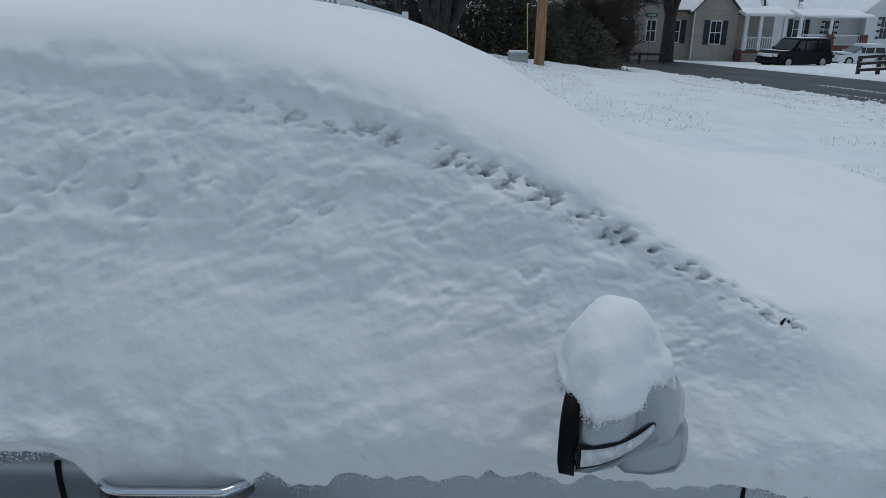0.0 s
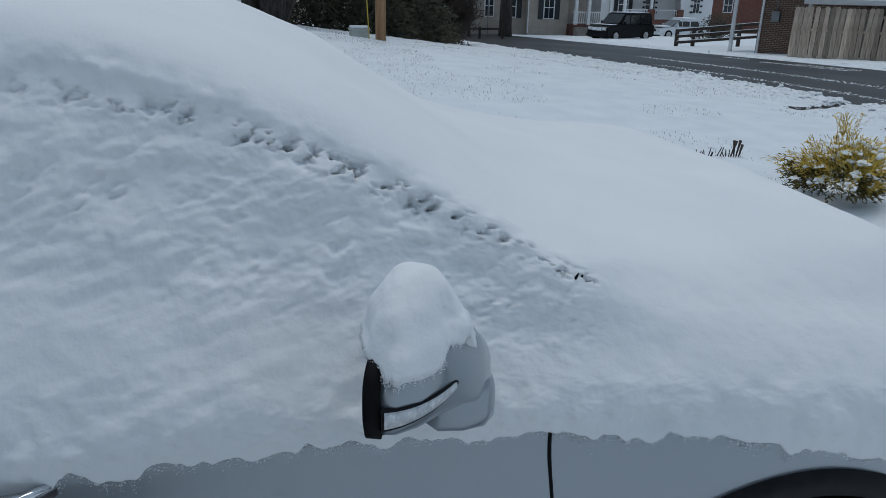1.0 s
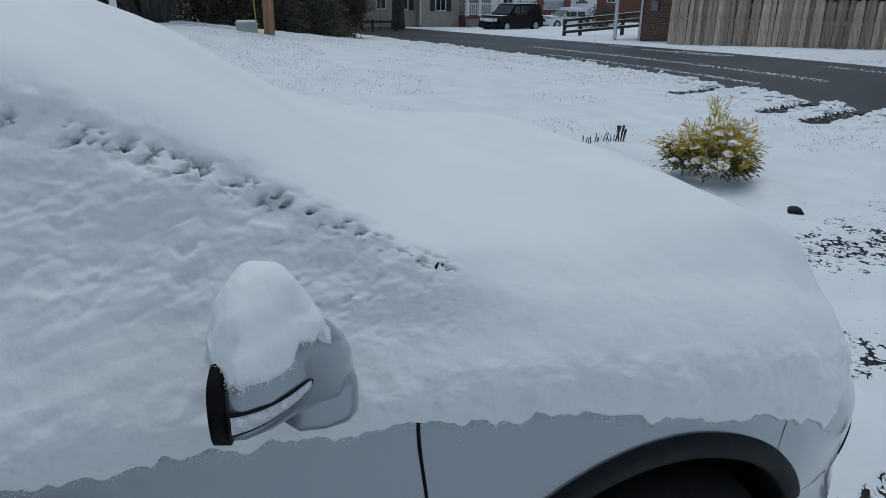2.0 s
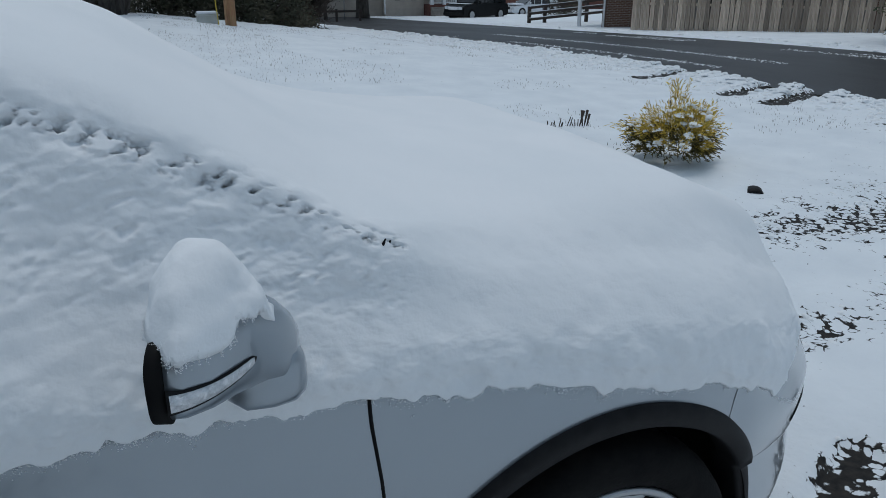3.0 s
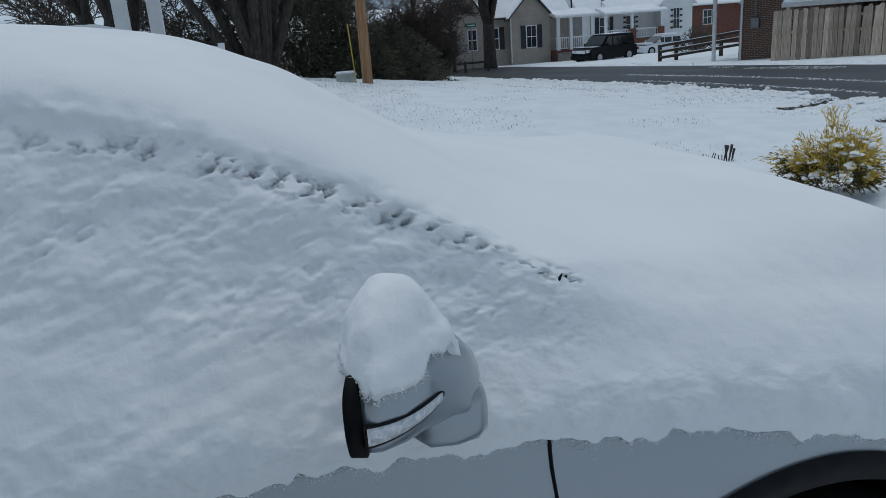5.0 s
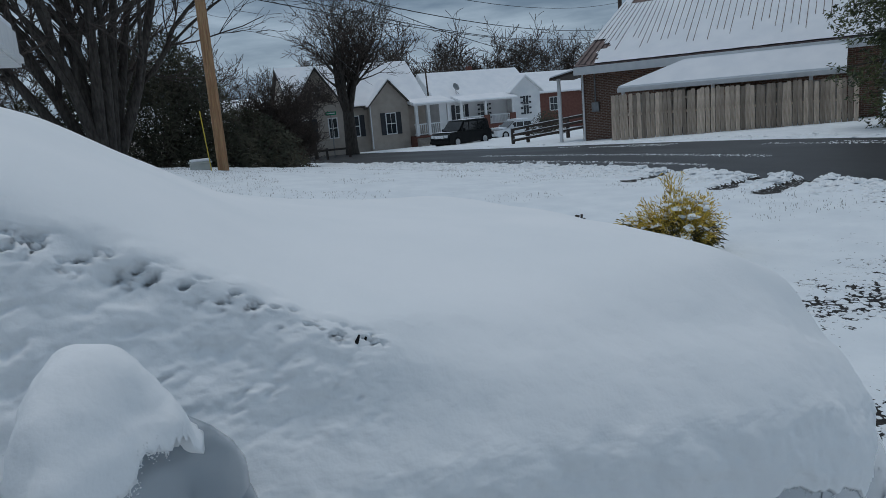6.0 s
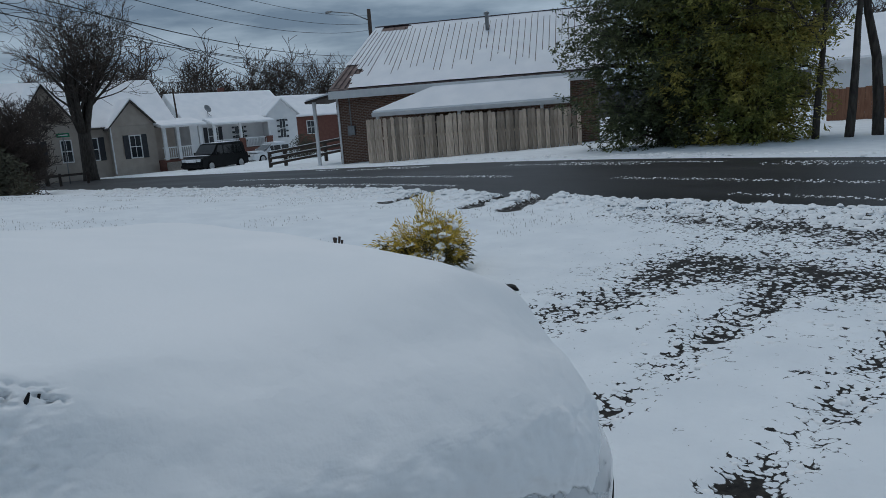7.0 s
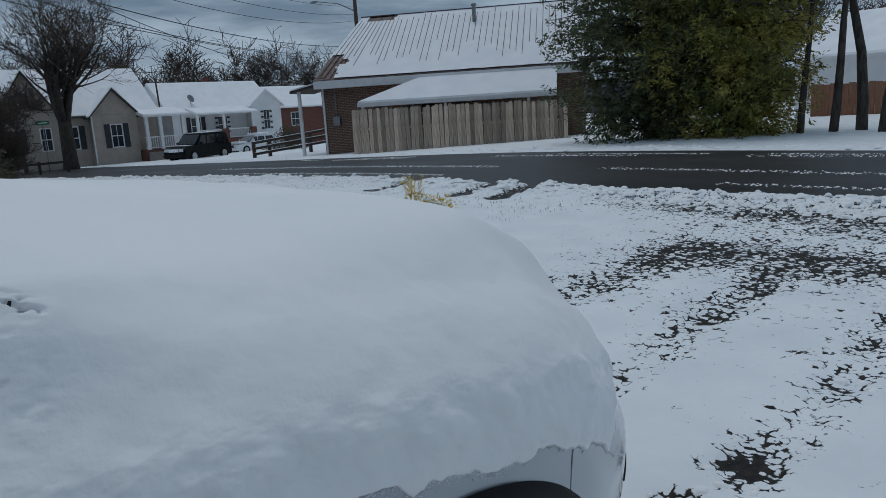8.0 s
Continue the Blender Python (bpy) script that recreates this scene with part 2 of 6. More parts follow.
def tube_arrays(paths, sides=6):
    """Tapered tubes along lists of (point, radius): verts and faces."""
    verts, faces = [], []
    for path in paths:
        base = len(verts)
        for i, (p, r) in enumerate(path):
            p = Vector(p)
            d = Vector(path[min(i + 1, len(path) - 1)][0]) - Vector(path[max(i - 1, 0)][0])
            d = d.normalized() if d.length > 1e-9 else Vector((0, 0, 1))
            a = d.orthogonal().normalized()
            b = d.cross(a)
            for k in range(sides):
                t = 2 * math.pi * k / sides
                verts.append(p + r * (math.cos(t) * a + math.sin(t) * b))
        for i in range(len(path) - 1):
            for k in range(sides):
                q, w = base + i * sides, (k + 1) % sides
                faces.append((q + k, q + w, q + sides + w, q + sides + k))
        faces.append(tuple(base + k for k in range(sides))[::-1])
        faces.append(tuple(base + (len(path) - 1) * sides + k for k in range(sides)))
    return verts, faces


def tubes(name, paths, material, parent=None, sides=6, label=""):
    v, f = tube_arrays(paths, sides)
    return link(name, v, f, material, parent, True, label)


def lathe(profile, segs=48, axis="y"):
    """Rings of (radius, along) turned about y."""
    verts, faces = [], []
    for r, a in profile:
        for k in range(segs):
            t = 2 * math.pi * k / segs
            verts.append((r * math.cos(t), a, r * math.sin(t)))
    for i in range(len(profile) - 1):
        for k in range(segs):
            w = (k + 1) % segs
            faces.append((i * segs + k, (i + 1) * segs + k, (i + 1) * segs + w, i * segs + w))
    return verts, faces


# ---------------------------------------------------------------- ground
def street(y):
    """Height of the street, which falls away from the drive."""
    y = np.asarray(y, float)
    return -0.033 * np.logaddexp(0, (y - 13) / 2.5) * 2.5


def ground(x, y):
    x, y = np.asarray(x, float), np.asarray(y, float)
    left = np.clip(9.3 - x, 0, 7.5) * 0.11 * sm(3.5, 21, y)
    far = np.clip(x - 19, 0, 60) * 0.012 * sm(25, 5, y)
    return street(y) + left + far


ROAD0, ROAD1 = 10.6, 17.6


# ---------------------------------------------------------------- the snowed-in car
YC = 2.165
HUB = (1.786, 1.205, 0.371)
# stations along the car: x, then the snow's section from its ragged lower edge over the shoulder, window and crease to the middle
SECTIONS = {
    -2.30: [(1.30, 1.02), (1.30, 1.06), (1.33, 1.12), (1.40, 1.28), (1.45, 1.38), (1.47, 1.42), (1.47, 1.45), (1.54, 1.52), (1.80, 1.58), (YC, 1.60)],
    -1.40: [(1.205, 1.02), (1.20, 1.07), (1.22, 1.13), (1.32, 1.36), (1.395, 1.52), (1.42, 1.57), (1.42, 1.60), (1.49, 1.68), (1.78, 1.755), (YC, 1.775)],
    -0.40: [(1.195, 1.01), (1.19, 1.06), (1.21, 1.12), (1.31, 1.36), (1.385, 1.53), (1.41, 1.58), (1.405, 1.615), (1.475, 1.70), (1.77, 1.775), (YC, 1.795)],
    0.20: [(1.193, 1.00), (1.188, 1.05), (1.21, 1.12), (1.31, 1.34), (1.385, 1.515), (1.412, 1.57), (1.405, 1.605), (1.475, 1.69), (1.77, 1.77), (YC, 1.79)],
    0.60: [(1.193, 0.99), (1.187, 1.04), (1.21, 1.12), (1.31, 1.31), (1.375, 1.47), (1.40, 1.53), (1.395, 1.565), (1.465, 1.645), (1.76, 1.73), (YC, 1.755)],
    0.93: [(1.193, 0.985), (1.186, 1.04), (1.21, 1.11), (1.29, 1.25), (1.345, 1.375), (1.372, 1.43), (1.37, 1.455), (1.44, 1.53), (1.74, 1.625), (YC, 1.65)],
    1.13: [(1.193, 0.985), (1.185, 1.035), (1.205, 1.09), (1.27, 1.19), (1.315, 1.28), (1.338, 1.33), (1.34, 1.35), (1.41, 1.415), (1.72, 1.51), (YC, 1.535)],
    1.34: [(1.193, 0.975), (1.184, 1.02), (1.20, 1.07), (1.24, 1.14), (1.27, 1.20), (1.29, 1.225), (1.31, 1.24), (1.39, 1.285), (1.70, 1.375), (YC, 1.40)],
    1.55: [(1.193, 0.955), (1.184, 1.00), (1.20, 1.05), (1.235, 1.10), (1.275, 1.145), (1.32, 1.175), (1.37, 1.195), (1.46, 1.215), (1.74, 1.27), (YC, 1.285)],
    1.80: [(1.180, 0.91), (1.172, 0.955), (1.188, 1.01), (1.225, 1.065), (1.27, 1.105), (1.32, 1.135), (1.38, 1.155), (1.47, 1.175), (1.76, 1.215), (YC, 1.225)],
    2.10: [(1.182, 0.865), (1.174, 0.91), (1.19, 0.965), (1.225, 1.015), (1.27, 1.055), (1.32, 1.085), (1.38, 1.105), (1.47, 1.125), (1.76, 1.165), (YC, 1.175)],
    2.35: [(1.19, 0.835), (1.18, 0.87), (1.195, 0.915), (1.23, 0.965), (1.275, 1.005), (1.325, 1.03), (1.385, 1.05), (1.47, 1.07), (1.76, 1.105), (YC, 1.115)],
    2.55: [(1.19, 0.80), (1.18, 0.83), (1.195, 0.87), (1.23, 0.91), (1.275, 0.945), (1.325, 0.97), (1.385, 0.99), (1.47, 1.01), (1.76, 1.045), (YC, 1.055)],
    2.68: [(1.19, 0.77), (1.18, 0.79), (1.195, 0.82), (1.23, 0.85), (1.275, 0.88), (1.325, 0.90), (1.385, 0.92), (1.47, 0.94), (1.76, 0.975), (YC, 0.985)],
    2.745: [(1.19, 0.74), (1.18, 0.75), (1.195, 0.77), (1.23, 0.79), (1.275, 0.81), (1.325, 0.83), (1.385, 0.84), (1.47, 0.85), (1.76, 0.875), (YC, 0.88)],
}
SX = np.array(sorted(SECTIONS))
SP = np.array([SECTIONS[x] for x in SX])
SP[:, 8:, 1] -= (0.072 * sm(1.6, 1.2, SX))[:, None]
SP[:, 7, 1] -= 0.03 * sm(1.6, 1.2, SX)
SP[:, :2, 1] -= (0.055 * sm(1.7, 2.3, SX))[:, None]
SP[:, 7:, 1] += (0.05 * sm(1.25, 2.15, SX) * sm(2.8, 2.45, SX))[:, None]
SP[:, 6, 1] += 0.03 * sm(1.25, 2.15, SX) * sm(2.8, 2.45, SX)
SP[:, 6, 0] += 0.014 * sm(1.4, 1.2, SX)
SP[:, 4:7, 1] += (0.012 * sm(0.85, 1.1, SX) * sm(1.6, 1.35, SX))[:, None]
SP[:, 8:, 1] -= (0.017 * sm(1.75, 2.1, SX))[:, None]
SP[:, 0, 1] += 0.022 * sm(1.5, 1.25, SX)
SP[:, 1, 1] += 0.012 * sm(1.5, 1.25, SX)
SP[:, 2:, 1] -= (0.05 * sm(2.0, 2.5, SX))[:, None] * np.array([1, 1, 0.9, 0.9, 0.9, 0.8, 0.7, 0.6])
SP[:, 7:, 1] += (0.027 * sm(1.75, 2.3, SX) * sm(2.75, 2.5, SX))[:, None]
SX = np.where(SX > 2.1, 2.1 + (SX - 2.1) * 0.86, SX)


def pchip(xs, ys, x):
    """Smooth interpolation without overshoot; ys may hold several columns."""
    xs, ys, x = np.asarray(xs, float), np.asarray(ys, float), np.asarray(x, float)
    d = np.diff(ys, axis=0) / np.diff(xs).reshape(-1, *([1] * (ys.ndim - 1)))
    m = np.zeros_like(ys)
    m[0], m[-1] = d[0], d[-1]
    with np.errstate(divide="ignore", invalid="ignore"):
        m[1:-1] = np.where(d[:-1] * d[1:] > 0, 2 * d[:-1] * d[1:] / (d[:-1] + d[1:]), 0)
    i = np.clip(np.searchsorted(xs, x) - 1, 0, len(xs) - 2)
    h = xs[i + 1] - xs[i]
    t = np.clip((x - xs[i]) / h, 0, 1)
    sh = (-1, *([1] * (ys.ndim - 1)))
    t, h = t.reshape(sh), h.reshape(sh)
    return (2 * t**3 - 3 * t**2 + 1) * ys[i] + (t**3 - 2 * t**2 + t) * h * m[i] + (3 * t**2 - 2 * t**3) * ys[i + 1] + (t**3 - t**2) * h * m[i + 1]


def narrowing(x):
    """How the plan of the car draws in towards its nose and tail."""
    return pchip([-2.45, -2.3, -2.0, -1.4, 1.9, 2.15, 2.32, 2.46, 2.56, 2.62, 2.6547], [0.55, 0.86, 0.96, 1, 1, 0.968, 0.905, 0.81, 0.69, 0.54, 0.34], np.ravel(x)).reshape(np.shape(x))


def pull_in(x, y):
    return YC - (YC - y) * narrowing(x)


def dense(ctrl, counts):
    """A smooth curve through control points (stations x points x 2), with so many steps in each span."""
    h = np.sqrt(np.linalg.norm(np.diff(ctrl, axis=1), axis=2))[..., None] + 1e-6
    slope = np.diff(ctrl, axis=1) / h
    m = np.concatenate([slope[:, :1], (slope[:, :-1] * h[:, 1:] + slope[:, 1:] * h[:, :-1]) / (h[:, 1:] + h[:, :-1]), slope[:, -1:]], 1)
    out = []
    for k, n in enumerate(counts):
        a, b, c, d = ctrl[:, k], ctrl[:, k + 1], m[:, k] * h[:, k], m[:, k + 1] * h[:, k]
        for t in np.linspace(0, 1, n, endpoint=False):
            out.append((2 * t**3 - 3 * t**2 + 1) * a + (t**3 - 2 * t**2 + t) * c + (3 * t**2 - 2 * t**3) * b + (t**3 - t**2) * d)
    out.append(ctrl[:, -1])
    return np.stack(out, 1)


def closed_ends(x, y, z, zc0, zc1, bulge):
    """Adds rows that draw the first and last section together into rounded end caps."""
    s = np.array([0.985, 0.94, 0.86, 0.72, 0.5, 0.25, 0.0])[:, None]
    out = np.sqrt(1 - s * s) * bulge
    head = (x[:1] - out, YC + (y[:1] - YC) * s, zc0 + (z[:1] - zc0) * s)
    tail = (x[-1:] + out * 0.4, YC + (y[-1:] - YC) * s, zc1 + (z[-1:] - zc1) * s)
    return [np.concatenate([a[::-1], b, c], 0) for a, b, c in zip(head, (x, y, z), tail)]


def grid_faces(n, m):
    i, j = np.meshgrid(np.arange(n - 1), np.arange(m - 1), indexing="ij")
    a = (i * m + j).ravel()
    return np.stack([a, a + m, a + m + 1, a + 1], 1)


car = thing("car", (0.4, YC, 0), "silver-grey crossover car buried under a thick blanket of fresh snow", "car")

# snow over the whole upper body
SNX = np.concatenate([np.arange(-2.30, -0.1, 0.03), np.arange(-0.1, 1.5, 0.0045), np.arange(1.5, 2.5, 0.006), np.arange(2.5, 2.6546, 0.004)])
ctrl = pchip(SX, SP, SNX)
COUNTS = [10, 12, 26, 22, 10, 8, 12, 14, 10]
FINE = 2
sec = dense(ctrl, [FINE * c for c in COUNTS])
k_span = np.cumsum([0] + COUNTS)
jj = np.arange(sec.shape[1]) / FINE
X = np.repeat(SNX[:, None], sec.shape[1], 1)
Yn, Zn = sec[..., 0].copy(), sec[..., 1].copy()
# ragged lower edge
edge = 0.018 * fbm(SNX * 9, SNX * 0, 3, 3) + 0.013 * fbm(SNX * 30, SNX * 0, 3, 8, 0.6) - 0.026 * np.clip(fbm(SNX * 22, SNX * 0 + 5, 2, 5), 0, 1)
edge = edge - (0.022 + 0.03 * np.clip(fbm(SNX * 40, SNX * 0 + 9, 2, 6), 0, 1)) * sm(2.2, 2.4, SNX)
edge = edge - 0.078 * sm(2.13, 2.34, SNX) + 0.024 * sm(0.30, 0.22, SNX) * sm(-0.3, 0.0, SNX)
edge = edge - 0.040 * sm(0.25, 0.31, SNX) * sm(0.55, 0.50, SNX) - 0.035 * sm(-0.66, -0.60, SNX) * sm(-0.36, -0.42, SNX)
fall = np.clip(1 - jj / 16, 0, 1)[None, :] ** 1.5
Zn += edge[:, None] * fall
# the edge lies a little proud of the painted flank
flank_y = 1.1955 - np.exp(-(((SNX - HUB[0]) / 0.5) ** 4)) * 0.012 - 0.002
hang = np.clip((k_span[1] - jj) / k_span[1], 0, 1)[None, :]
Yn = np.where((jj < k_span[1])[None, :], Yn[:, FINE * k_span[1]][:, None] * (1 - hang) + flank_y[:, None] * hang, Yn)
Yn -= (0.003 * np.clip(1 - jj / 40, 0, 1))[None, :]
# lumps: arc length along the section as the second coordinate
arc = np.concatenate([np.zeros((len(SNX), 1)), np.cumsum(np.hypot(np.diff(sec[..., 0], axis=1), np.diff(sec[..., 1], axis=1)), 1)], 1)
cabin = sm(1.42, 1.25, X)
win = sm(k_span[2] + 4, k_span[3], jj)[None, :] * sm(k_span[5] + 2, k_span[4] + 2, jj)[None, :]
low = sm(k_span[3] - 6, k_span[1], jj)[None, :]
top = sm(k_span[5], k_span[7], jj)[None, :]
# billowed clumps with sharp valleys, at three sizes, on axes turned against the grid
U, V = 0.94 * X + 0.34 * arc, 0.94 * arc - 0.34 * X


def billow(fx, fy, seed, octaves=3, gain=0.55):
    v, a, t = 0, 1.0, 0
    for k in range(octaves):
        v, t = v + a * np.abs(vnoise(U * fx * 2**k + 3.7 * k, V * fy * 2**k - 5.1 * k, seed + k)), t + a
        a *= gain
    return v / t - 0.3


soft = fbm(X * 6.5, arc * 12, 3, 13)
grain = fbm(U * 75, V * 80, 3, 31, 0.75)
band = np.exp(-(((jj - k_span[3] - 9) / 9.0) ** 2))[None, :] * np.clip(0.55 + 0.9 * fbm(X * 3.2, arc * 4, 2, 29), 0, 1.2)
pits = -np.clip(fbm(U * 26, V * 48, 3, 23, 0.62) - 0.10, 0, 1) * (0.35 + 1.25 * band)
disp = cabin * win * (0.009 * soft + 0.0085 * billow(16, 34, 11) + 0.020 * pits + 0.0024 * grain)
disp += (1 - cabin * win) * low * (0.010 * fbm(X * 8, arc * 10, 3, 41) + 0.0045 * billow(17, 22, 43) + 0.007 * fbm(U * 24, V * 28, 2, 45) + 0.0026 * grain)
disp += top * (0.008 * fbm(X * 2.5, arc * 3.0, 3, 51) + 0.0012 * fbm(X * 14, arc * 14, 3, 55)) + (1 - top) * (0.007 * fbm(X * 5, arc * 6, 3, 57) + 0.003 * fbm(U * 22, V * 24, 3, 59))
disp += sm(1.5, 2.2, X) * low * 0.011 * billow(15, 17, 91)
near_crease = np.exp(-(((jj - k_span[5] + 3) / 3.4) ** 2))[None, :] * sm(1.40, 1.33, X)
hole = np.clip(fbm(U * 44, V * 80, 3, 71, 0.72) - 0.06, 0, 1)
disp -= near_crease * 0.072 * hole * (0.15 + 0.85 * sm(0.3, 1.0, X))
lip = np.exp(-(((jj - k_span[5] - 5) / 8.0) ** 2))[None, :] * sm(1.40, 1.30, X)
disp += lip * (0.010 * fbm(X * 13, arc * 15, 3, 81) + 0.005 * fbm(X * 34, arc * 36, 2, 83))
nose = sm(2.25, 2.5, X)
disp *= np.clip(jj / 7, 0.3, 1)[None, :]
disp += nose * sm(k_span[6], k_span[2], jj)[None, :] * (0.012 * fbm(X * 14, arc * 14, 3, 77) + 0.012 * billow(26, 26, 79, 2))
Yp = pull_in(X, Yn)
dX, dY, dZ = np.gradient(X, axis=0), np.gradient(Yp, axis=0), np.gradient(Zn, axis=0)
eX, eY, eZ = np.gradient(X, axis=1), np.gradient(Yp, axis=1), np.gradient(Zn, axis=1)
nx, ny, nz = dY * eZ - dZ * eY, dZ * eX - dX * eZ, dX * eY - dY * eX
ln = np.sqrt(nx**2 + ny**2 + nz**2) + 1e-9
PX, PY, PZ = X + disp * nx / ln, Yp + disp * ny / ln, Zn + disp * nz / ln
# the lowest row tucks back against the body
PY[:, 0] += 0.012
far_side = slice(-2, None, -6)
VX = np.concatenate([PX, PX[:, far_side]], 1)
VY = np.concatenate([PY, 2 * YC - PY[:, far_side]], 1)
VZ = np.concatenate([PZ, PZ[:, far_side]], 1)
VX, VY, VZ = closed_ends(VX, VY, VZ, 1.12, 0.80, 0.09)
snow_cover = link("snow_blanket", np.stack([VX, VY, VZ], -1).reshape(-1, 3), grid_faces(*VX.shape), M_SNOW, None, True)
tagged(snow_cover, "thick fresh snow lying over the car's roof, windows and bonnet", "snow", kind="stuff")


# painted shell under the snow
def body_section(x):
    """Side, shoulder and top of the body at stations x."""
    x = np.asarray(x, float)
    c = pchip(SX, SP, x).copy()
    c = c[:, 1:]
    c[:, :, 0] += np.array([0.016, 0.05, 0.065, 0.07, 0.075, 0.075, 0.07, 0.04, 0.0])
    c[:, :, 1] += np.array([-0.02, -0.05, -0.06, -0.06, -0.06, -0.07, -0.085, -0.095, -0.095])
    drop = c[:, 0, 1] / 1.02
    flare = np.exp(-(((x - HUB[0]) / 0.5) ** 4)) * 0.012
    low = [(1.36, 0.22), (1.25, 0.25), (1.215, 0.33), (1.222, 0.45), (1.222, 0.58), (1.208, 0.70), (1.197, 0.79), (1.194, 0.87), (1.196, 0.94)]
    low = np.stack([np.stack([np.full_like(x, a) - flare, np.minimum(b, 10) * np.where(b > 0.6, drop, 1)], -1) for a, b in low], 1)
    return np.concatenate([low, c], 1)


BX = np.concatenate([np.arange(-2.4, 1.1, 0.05), np.arange(1.1, 2.45, 0.012), np.arange(2.45, 2.6546, 0.01)])
bs = dense(body_section(np.clip(BX, -2.3, 2.6546)), [3, 4, 8, 10, 10, 8, 6, 5, 5, 4, 4, 4, 3, 3, 3, 3, 3])
BY = pull_in(np.repeat(BX[:, None], bs.shape[1], 1), bs[..., 0])
BZ = bs[..., 1]
BXG = np.repeat(BX[:, None], bs.shape[1], 1)
BXG = BXG + 0.19 * np.clip(BXG - 2.1, 0, 1) * sm(0.80, 0.64, BZ)

GX, GY, GZ = closed_ends(BXG, BY, BZ, 0.75, 0.60, 0.07)


def side_y(x, z):
    """The near flank's y at a place of the side."""
    x = x if x < 2.1 else 2.1 + (x - 2.1) / (1 + 0.19 * float(sm(0.80, 0.64, z)))
    s = dense(body_section(np.array([x])), [3, 4, 8, 10, 10, 8, 6, 5, 5, 4, 4, 4, 3, 3, 3, 3, 3])[0, :54]
    return float(pull_in(np.array([x]), np.interp(z, s[:, 1], s[:, 0]))[0])


def arch_out(x, z, hub_x, r):
    return (x - hub_x) ** 2 + (z - HUB[2]) ** 2 > r * r


bverts, bfaces = [], []
for flip in (0, 1):
    base = len(bverts)
    ys = 2 * YC - GY if flip else GY
    bverts += list(np.stack([GX, ys, GZ], -1).reshape(-1, 3))
    m = bs.shape[1]
    for f in grid_faces(len(GX), m):
        cx, cz = np.mean([bverts[base + q][0] for q in f]), np.mean([bverts[base + q][2] for q in f])
        if f[0] % m < 54 and not (arch_out(cx, cz, HUB[0] - 0.010, 0.455) and arch_out(cx, cz, HUB[0] - 2.860, 0.455)):
            continue
        bfaces.append(tuple(base + q for q in (f[::-1] if flip else f)))
body = link("body", bverts, bfaces, M_PAINT, car, True, "silver-grey painted body shell")

# underside and dark wheel housings
under = bmesh.new()
add_box(under, (-2.2, 1.45, 0.24), (2.45, 2 * YC - 1.45, 0.42))
part("underbody", under, M_LINER, car)
for wx in (HUB[0], HUB[0] - 2.85):
    v, f = lathe([(0.44, 1.235), (0.45, 1.40), (0.45, 1.56), (0.0, 1.57)], 40)
    link("wheel_liner", [(a + wx, b, c + HUB[2]) for a, b, c in v], f, M_LINER, car, True, "black plastic wheel liner")


def cladding(wx):
    verts, faces = [], []
    angles = np.linspace(radians(-38), radians(212), 90)
    prof = [(0.430, 0.06), (0.431, 0.0), (0.436, -0.014), (0.470, -0.016), (0.482, -0.009), (0.486, 0.012)]
    for a in angles:
        for r, out in prof:
            x, z = wx + r * math.cos(a), HUB[2] + r * math.sin(a)
            verts.append((x, side_y(x, max(z, 0.26)) + out, max(z, 0.17)))
    k = len(prof)
    for i in range(len(angles) - 1):
        for j in range(k - 1):
            faces.append((i * k + j, i * k + j + 1, (i + 1) * k + j + 1, (i + 1) * k + j))
    return link("arch_cladding", verts, faces, M_CLAD, car, True, "matt black wheel arch cladding")


cladding(HUB[0] - 0.010)
cladding(HUB[0] - 2.860)


